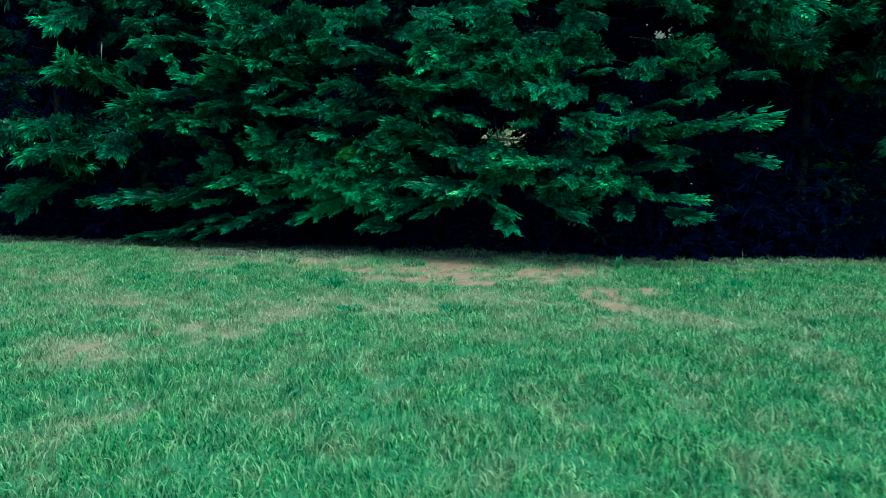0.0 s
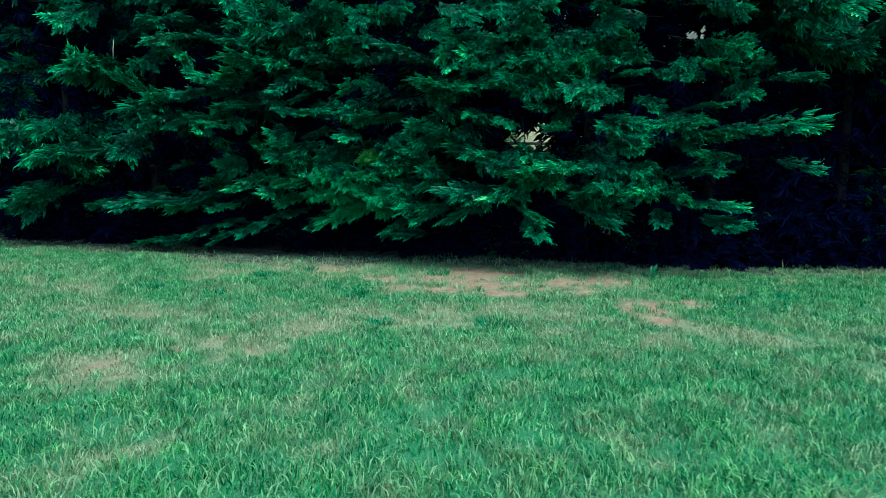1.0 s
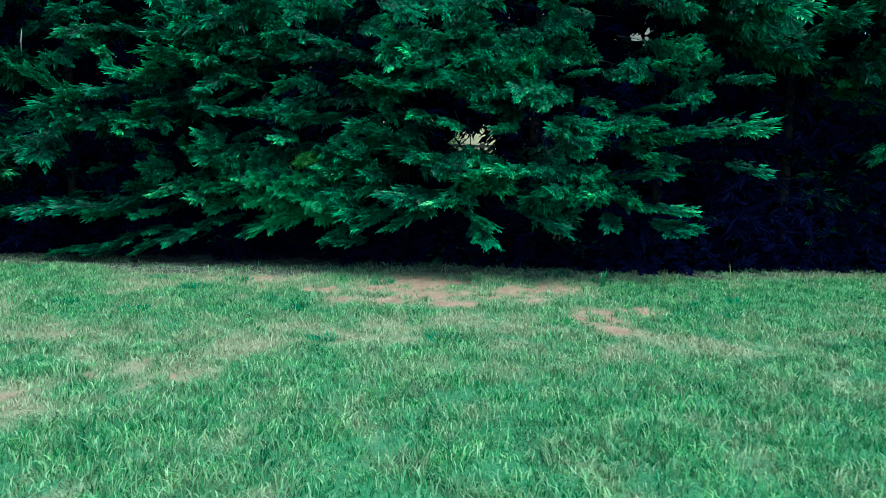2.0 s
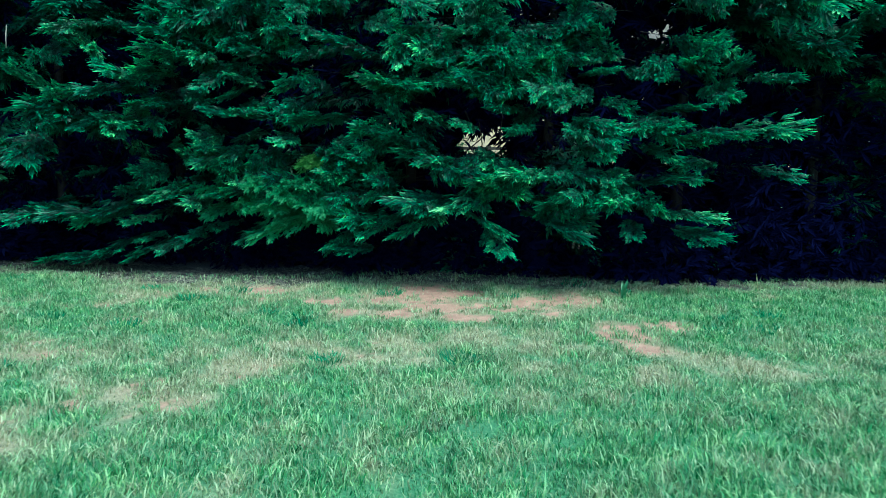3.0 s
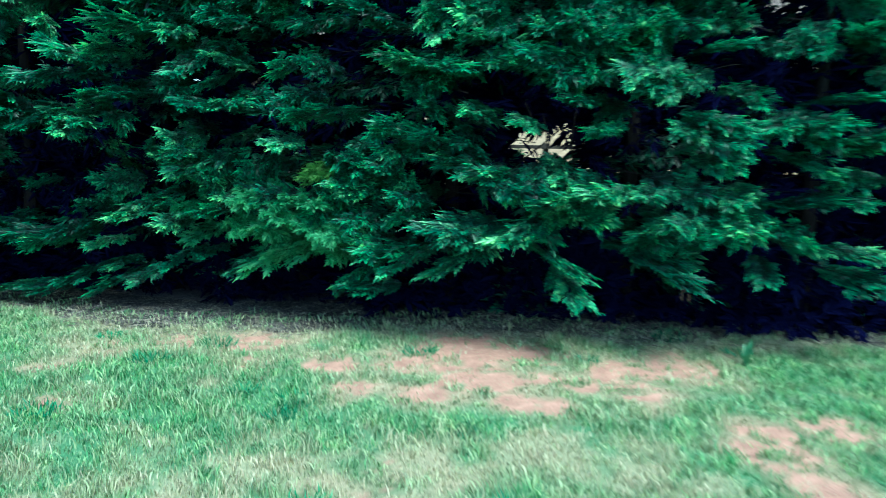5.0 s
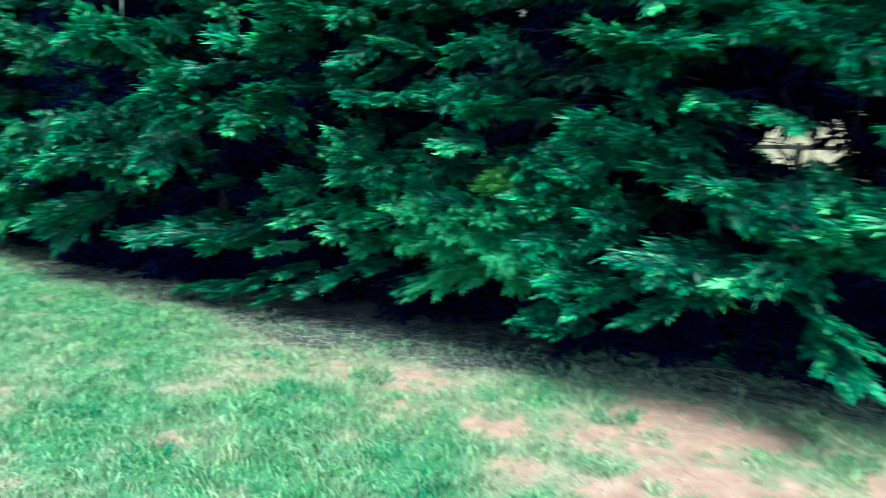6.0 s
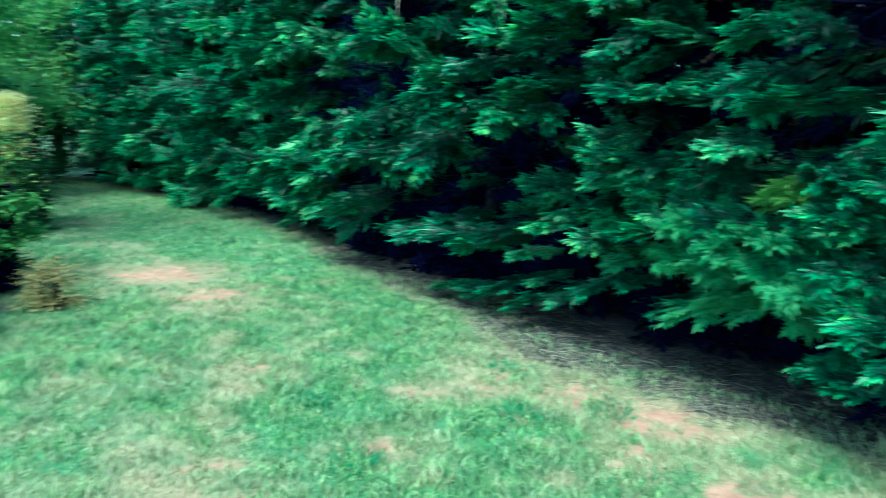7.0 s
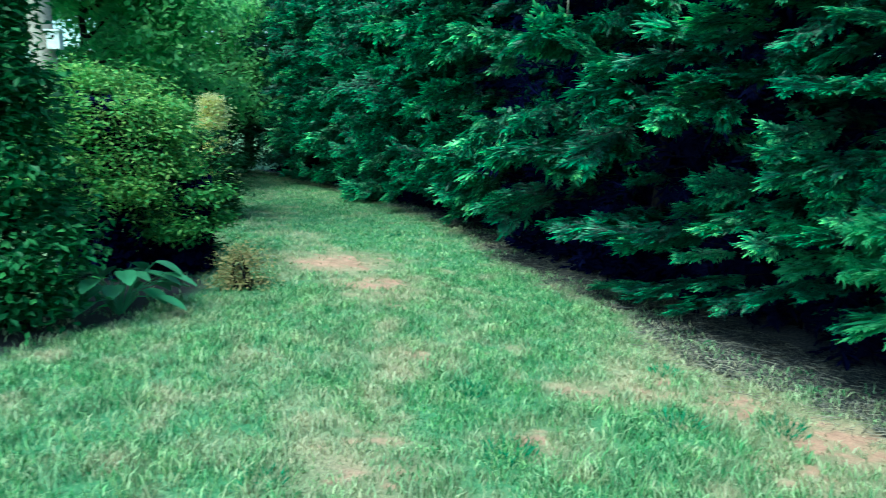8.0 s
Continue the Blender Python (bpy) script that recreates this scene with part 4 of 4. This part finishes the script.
def grass_tuft(x, y, seed, size=1.0):
    """A darker, taller tuft standing in the lawn."""
    rng = random.Random(seed)
    verts, faces = [], []
    for k in range(70):
        r, w = 0.11 * size * math.sqrt(rng.random()), rng.uniform(0, 6.28)
        p0 = Vector((math.cos(w) * r, math.sin(w) * r, -0.005))
        d = Vector((math.cos(w) * 0.5 + rng.uniform(-0.4, 0.4), math.sin(w) * 0.5 + rng.uniform(-0.4, 0.4), 1)).normalized()
        kite(verts, faces, p0, d, Vector((rng.uniform(-1, 1), rng.uniform(-1, 1), 0.1)).normalized(), rng.uniform(0.05, 0.1) * size, 0.0045, 0.25)
    ob = new("grass_tuft", mesh_from("grass_tuft", verts, faces, TUFT))
    ob.location = (x, y, height_at(x, y))
    tagged(ob, "dark green taller grass tuft standing in the lawn", "grass tuft", "tufts in the lawn")


for k, (gx, gy) in enumerate([(-0.09, 7.04), (-0.84, 6.22), (0.12, 6.13), (2.19, 8.61), (-1.97, 8.71), (-1.19, 7.28), (2.41, 6.87), (-2.35, 8.3), (-1.5, 7.67), (-0.37, 8.56), (0.9, 8.36), (-1.13, 7.52),
    (1.75, 9.0), (-2.93, 8.95), (-4.57, 9.58), (-8.75, 10.47), (-3.38, 7.6), (-2.61, 7.25), (-3.08, 6.14), (2.9, 6.9), (2.75, 7.3), (3.2, 7.4)]):
    grass_tuft(gx, gy, 200 + k, 0.8 + 0.5 * ((k * 7) % 5) / 5)


# ---- shrubs, trees and plants at the end of the lawn ----
def leafy_shrub(name, label, x, y, rx, ry, tall, leaf, count, leaf_size, seed, bottom=0.25, tiers=0.0, category="shrub", hollow=0.0, taper=0.0, under=None):
    """Stems from one base and a crown of single leaves in uneven clumps."""
    rng = random.Random(seed)
    thing = new(name)
    thing.location = (x, y, 0)
    tagged(thing, label, category)
    clumps = []
    n = max(14, int(count / 230)) if under else max(14, int(count / 110))
    for k in range(n):
        w, t = rng.uniform(0, 2 * math.pi), rng.uniform(bottom, 1.0)
        if tiers:
            t = min(1.0, (int(t / tiers) + rng.uniform(0.35, 0.75)) * tiers)
        r = math.sqrt(max(0.02, 1 - (abs(t - 0.5) * 1.9) ** 2.4)) * rng.uniform(0.72, 1.05) * (1 - taper * t)
        if t < hollow and rng.random() < 0.96:
            continue
        clumps.append(Vector((math.cos(w) * rx * r, math.sin(w) * ry * r, t * tall)))
    for k in range(9):
        c = clumps[k * len(clumps) // 9]
        w = rng.uniform(0, 6.28)
        b = Vector((0.12 * math.cos(w), 0.12 * math.sin(w), -0.03))
        mid = b.lerp(c, 0.5) + Vector((0, 0, 0.15 * c.z))
        v, f = tube([b, mid, c], [0.025, 0.016, 0.006], 6)
        part("stem", mesh_from("stem", v, f, BARK, True), thing)
    layers = [(leaf, [], []), (under or leaf, [], []), (SHADE_TONED_LEAF, [], [])]
    for c in clumps:
        out = Vector((c.x, c.y, 0)).normalized()
        spread = rng.uniform(0.16, 0.3) * max(0.4, min(rx, tall / 2))
        for _ in range(count // n):
            q = c + Vector((rng.gauss(0, 1) * spread, rng.gauss(0, 1) * spread, rng.gauss(0, 1) * spread * 0.5))
            d = (out * 0.8 + Vector((rng.uniform(-1, 1), rng.uniform(-1, 1), rng.uniform(-0.6, 0.5)))).normalized()
            up = Vector((rng.uniform(-0.7, 0.7), rng.uniform(-0.7, 0.7), 1)).normalized()
            l = leaf_size * rng.uniform(0.6, 1.3)
            # Low clumps get the darker leaf, so underside shade is in the colour.
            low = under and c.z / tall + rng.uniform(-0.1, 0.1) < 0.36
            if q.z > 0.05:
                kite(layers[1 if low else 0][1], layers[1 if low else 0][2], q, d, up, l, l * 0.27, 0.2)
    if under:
        # Twigs and leaves inside the crown, their navy colour standing in for shade.
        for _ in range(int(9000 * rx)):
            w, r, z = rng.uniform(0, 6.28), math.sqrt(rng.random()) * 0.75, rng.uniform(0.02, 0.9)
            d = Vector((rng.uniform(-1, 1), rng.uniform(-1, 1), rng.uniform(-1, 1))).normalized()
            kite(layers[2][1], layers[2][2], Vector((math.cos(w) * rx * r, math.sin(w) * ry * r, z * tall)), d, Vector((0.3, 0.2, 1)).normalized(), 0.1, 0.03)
    for mat, verts, faces in layers:
        if faces:
            part("crown", mesh_from("crown", verts, faces, mat), thing)
    return thing


leafy_shrub("rounded_shrub", "rounded leafy shrub with yellow-green tips over stems and shade-coloured inner leaves", -8.2, 6.55, 0.72, 0.72, 2.05, SHRUB, 42000, 0.056, 3, 0.06, 0.13, hollow=0.33, under=DARK_SHRUB)
# The rounded shrub's lower skirt, added as a separate low shrub.
leafy_shrub("shrub_skirt", "low spreading green skirt of the rounded shrub, built separately", -7.85, 7.2, 0.36, 0.36, 1.1, SHRUB, 7500, 0.075, 17, 0.05, 0.3, hollow=0.42, under=DARK_SHRUB)
leafy_shrub("upright_shrub", "tall dark green upright shrub at the lawn edge", -6.42, 5.4, 0.6, 0.6, 3.0, MID_SHRUB, 20000, 0.085, 4, 0.02, taper=0.92)
leafy_shrub("yellow_shrub", "slender golden-leaved shrub behind the rounded shrub", -12.5, 9.06, 0.26, 0.26, 2.0, SUNLIT_GOLD, 7500, 0.06, 5, 0.3, taper=0.8)
tagged(leafy_shrub("border_shrub", "low dark green shrub before the golden one", -11.7, 8.78, 0.38, 0.38, 1.45, DARK_SHRUB, 5000, 0.08, 16, 0.04), group="border shrubs")
leafy_shrub("dry_clump", "low clump of rusty dry leaves beside the shrub", -6.72, 7.42, 0.16, 0.15, 0.4, RUST, 2400, 0.038, 6, 0.03, category="plant")
for sx, sy, st, sr, sseed in ((-20.2, 11.7, 2.5, 1.1, 15), (-21.5, 12.2, 2.6, 1.2, 7), (-22.5, 10.2, 3.4, 1.5, 8), (-19.5, 8.6, 3.0, 1.4, 9), (-16.5, 7.0, 2.8, 1.3, 10), (-13.0, 4.8, 3.2, 1.5, 14)):
    tagged(leafy_shrub("border_shrub", "dense dark green shrub closing the end of the lawn", sx, sy, sr, sr, st, DARK_SHRUB, 5000, 0.11, sseed, 0.1), group="border shrubs")


def broadleaf_tree(x, y, tall, spread, trunk_r, bark, seed, label, count=9000, clear=0.16):
    rng = random.Random(seed)
    tree = new("broadleaf_tree")
    tree.location = (x, y, 0)
    tagged(tree, label, "tree", "trees behind the lawn")
    v, f = tube([(0.04 * k * rng.uniform(-1, 1), 0.04 * k * rng.uniform(-1, 1), -0.05 + tall * 0.8 * k / 6) for k in range(7)], [trunk_r * (1 - 0.12 * k) for k in range(7)], 10)
    part("trunk", mesh_from("trunk", v, f, bark, True), tree)
    clumps = []
    for k in range(12):
        w, z0 = rng.uniform(0, 6.28), tall * rng.uniform(clear, 0.72)
        end = Vector((math.cos(w) * spread * rng.uniform(0.6, 1), math.sin(w) * spread * rng.uniform(0.6, 1), z0 + rng.uniform(0.2, 1.6)))
        p0 = Vector((0, 0, z0))
        v, f = tube([p0, p0.lerp(end, 0.5) + Vector((0, 0, 0.2)), end], [trunk_r * 0.45, trunk_r * 0.3, 0.015], 6)
        part("limb", mesh_from("limb", v, f, bark, True), tree)
        clumps += [p0.lerp(end, g) + Vector((rng.gauss(0, 0.3), rng.gauss(0, 0.3), rng.gauss(0, 0.25))) for g in (0.45, 0.6, 0.75, 0.9, 1.0, 1.05)]
    verts, faces = [], []
    for c in clumps:
        s = rng.uniform(0.3, 0.55)
        for _ in range(count // len(clumps)):
            q = c + Vector((rng.gauss(0, s), rng.gauss(0, s), rng.gauss(0, s * 0.45)))
            d = Vector((rng.uniform(-1, 1), rng.uniform(-1, 1), rng.uniform(-0.8, 0.2))).normalized()
            l = rng.uniform(0.10, 0.2)
            kite(verts, faces, q, d, Vector((rng.uniform(-0.6, 0.6), rng.uniform(-0.6, 0.6), 1)).normalized(), l, l * 0.32, 0.15)
    part("crown", mesh_from("crown", verts, faces, BROADLEAF), tree)
    return tree


broadleaf_tree(-9.95, 6.2, 8.0, 1.0, 0.19, PALE_BARK, 21, "broad-leaved tree with a pale grey trunk and light leaves", 4000, 0.66)
broadleaf_tree(-15.6, 6.6, 6.5, 2.2, 0.13, BARK, 26, "leafy tree beyond the end of the lawn", 22000)
broadleaf_tree(-16.6, 7.9, 6.8, 2.2, 0.12, BARK, 27, "leafy tree beyond the end of the lawn", 18000)
broadleaf_tree(-18.5, 9.8, 7.5, 2.8, 0.16, BARK, 22, "leafy tree beyond the end of the lawn", 15000)
broadleaf_tree(-21.5, 12.5, 7.0, 3.0, 0.18, BARK, 23, "leafy tree beyond the end of the lawn", 24000)
broadleaf_tree(-25.0, 14.5, 9.0, 3.4, 0.2, BARK, 25, "leafy tree beyond the end of the lawn", 20000)
broadleaf_tree(-22.5, 7.0, 8.0, 3.2, 0.18, BARK, 24, "leafy tree beyond the end of the lawn", 20000)


def nest_box(x, y, z, turn):
    """A small pale box with a sloping lid, fixed to a trunk."""
    thing = new("nest_box")
    thing.matrix_basis = pose(x, y, z, 0, 0, turn)
    tagged(thing, "small white wooden nest box fixed to the pale tree trunk", "nest box")
    body, lid = ([], []), ([], [])
    box(*body, -0.07, -0.06, -0.11, 0.07, 0.06, 0.09)
    box(*lid, -0.085, -0.085, 0.09, 0.085, 0.065, 0.11)
    part("body", mesh_from("body", *body, WHITE), thing)
    part("lid", mesh_from("lid", *lid, WHITE), thing)
    # A flat dark disc in place of a bored, shaded hole.
    v, f = tube([(0, -0.061, 0.03), (0, -0.0625, 0.03)], [0.018, 0.018], 12)
    part("hole", mesh_from("hole", v, f, BARK), thing, "dark round disc standing in for the shaded entrance hole")


def broad_leaf_plant(x, y, seed):
    """A clump of large oval leaves on arching stalks."""
    rng = random.Random(seed)
    plant = new("broad_leaf_plant")
    plant.location = (x, y, 0)
    tagged(plant, "low plant with large smooth grey-green oval leaves", "plant")
    for k in range(36):
        w = -0.5 + 2.4 * k + rng.uniform(-0.3, 0.3)
        r, h = rng.uniform(0.15, 0.42), rng.uniform(0.18, 0.46)
        end = Vector((math.cos(w) * r, math.sin(w) * r, h))
        v, f = tube([Vector((0, 0, -0.02)), end * 0.5 + Vector((0, 0, 0.08)), end], [0.008, 0.006, 0.004], 5)
        stalk = part("stalk", mesh_from("stalk", v, f, BROAD), plant)
        d = Vector((math.cos(w), math.sin(w), rng.uniform(-0.5, -0.05))).normalized()
        side = d.cross(Vector((0, 0, 1))).normalized()
        up = side.cross(d)
        l, half = rng.uniform(0.2, 0.31), rng.uniform(0.055, 0.085)
        verts, faces = [], []
        for i in range(8):
            g = i / 7
            wide = half * math.sin(math.pi * min(1, g * 0.93 + 0.05)) ** 0.7 * (1.15 - 0.3 * g)
            mid = end + d * l * g - up * 0.12 * l * g * g
            verts += [tuple(mid - side * wide + up * wide * 0.35), tuple(mid), tuple(mid + side * wide + up * wide * 0.35)]
        for i in range(7):
            faces += [(3 * i, 3 * i + 1, 3 * i + 4, 3 * i + 3), (3 * i + 1, 3 * i + 2, 3 * i + 5, 3 * i + 4)]
        part("leaf", mesh_from("leaf", verts, faces, BROAD, True), plant)


nest_box(-9.76, 6.34, 2.53, 60)
broad_leaf_plant(-6.42, 6.2, 31)


# ---- behind the hedge ----
# Added to screen the wall from early viewpoints; placed along camera sightlines.
tagged(leafy_shrub("border_shrub", "dark rounded shrub added behind the hedge to screen the house wall from view", 1.1, 26.0, 1.5, 1.3, 2.35, DARK_SHRUB, 6000, 0.14, 33, 0.05), group="border shrubs")


def build_fence():
    fence = new("rail_fence")
    fence.location = (0, 15.0, 0)
    tagged(fence, "dark weathered post and rail fence behind the hedge", "fence")
    for k in range(12):
        x = -12.34 + 2.0 * k
        part("post", box_mesh("post", FENCE, x - 0.045, -0.045, -0.1, x + 0.045, 0.045, 1.66), fence)
    for z in (0.5, 1.1, 1.6):
        part("rail", box_mesh("rail", FENCE, -13.5, -0.075, z - 0.028, 9.5, -0.047, z + 0.028), fence)


def build_house():
    house = new("house")
    house.location = (5.0, 30.0, 0)
    tagged(house, "cream-walled house glimpsed through the hedge", "house")
    part("wall", box_mesh("wall", CREAM, -13, 0, -0.1, 13, 8, 5.4), house)
    verts = [(-13.6, -0.7, 5.35), (13.6, -0.7, 5.35), (13.6, 8.7, 5.35), (-13.6, 8.7, 5.35), (-13.6, 4, 8.4), (13.6, 4, 8.4)]
    part("roof", mesh_from("roof", verts, [(0, 1, 5, 4), (2, 3, 4, 5), (0, 4, 3), (1, 2, 5), (0, 3, 2, 1)], ROOF), house)
    for k in range(4):
        for z in (0.9, 3.3):
            x = -11.6 + 7.0 * k
            w = part("window", box_mesh("window", WHITE, x - 0.65, -0.05, z, x + 0.65, 0.02, z + 1.3), house)
            part("pane", box_mesh("pane", GLASS, x - 0.57, -0.06, z + 0.08, x + 0.57, -0.052, z + 1.22), w)


build_fence()
build_house()
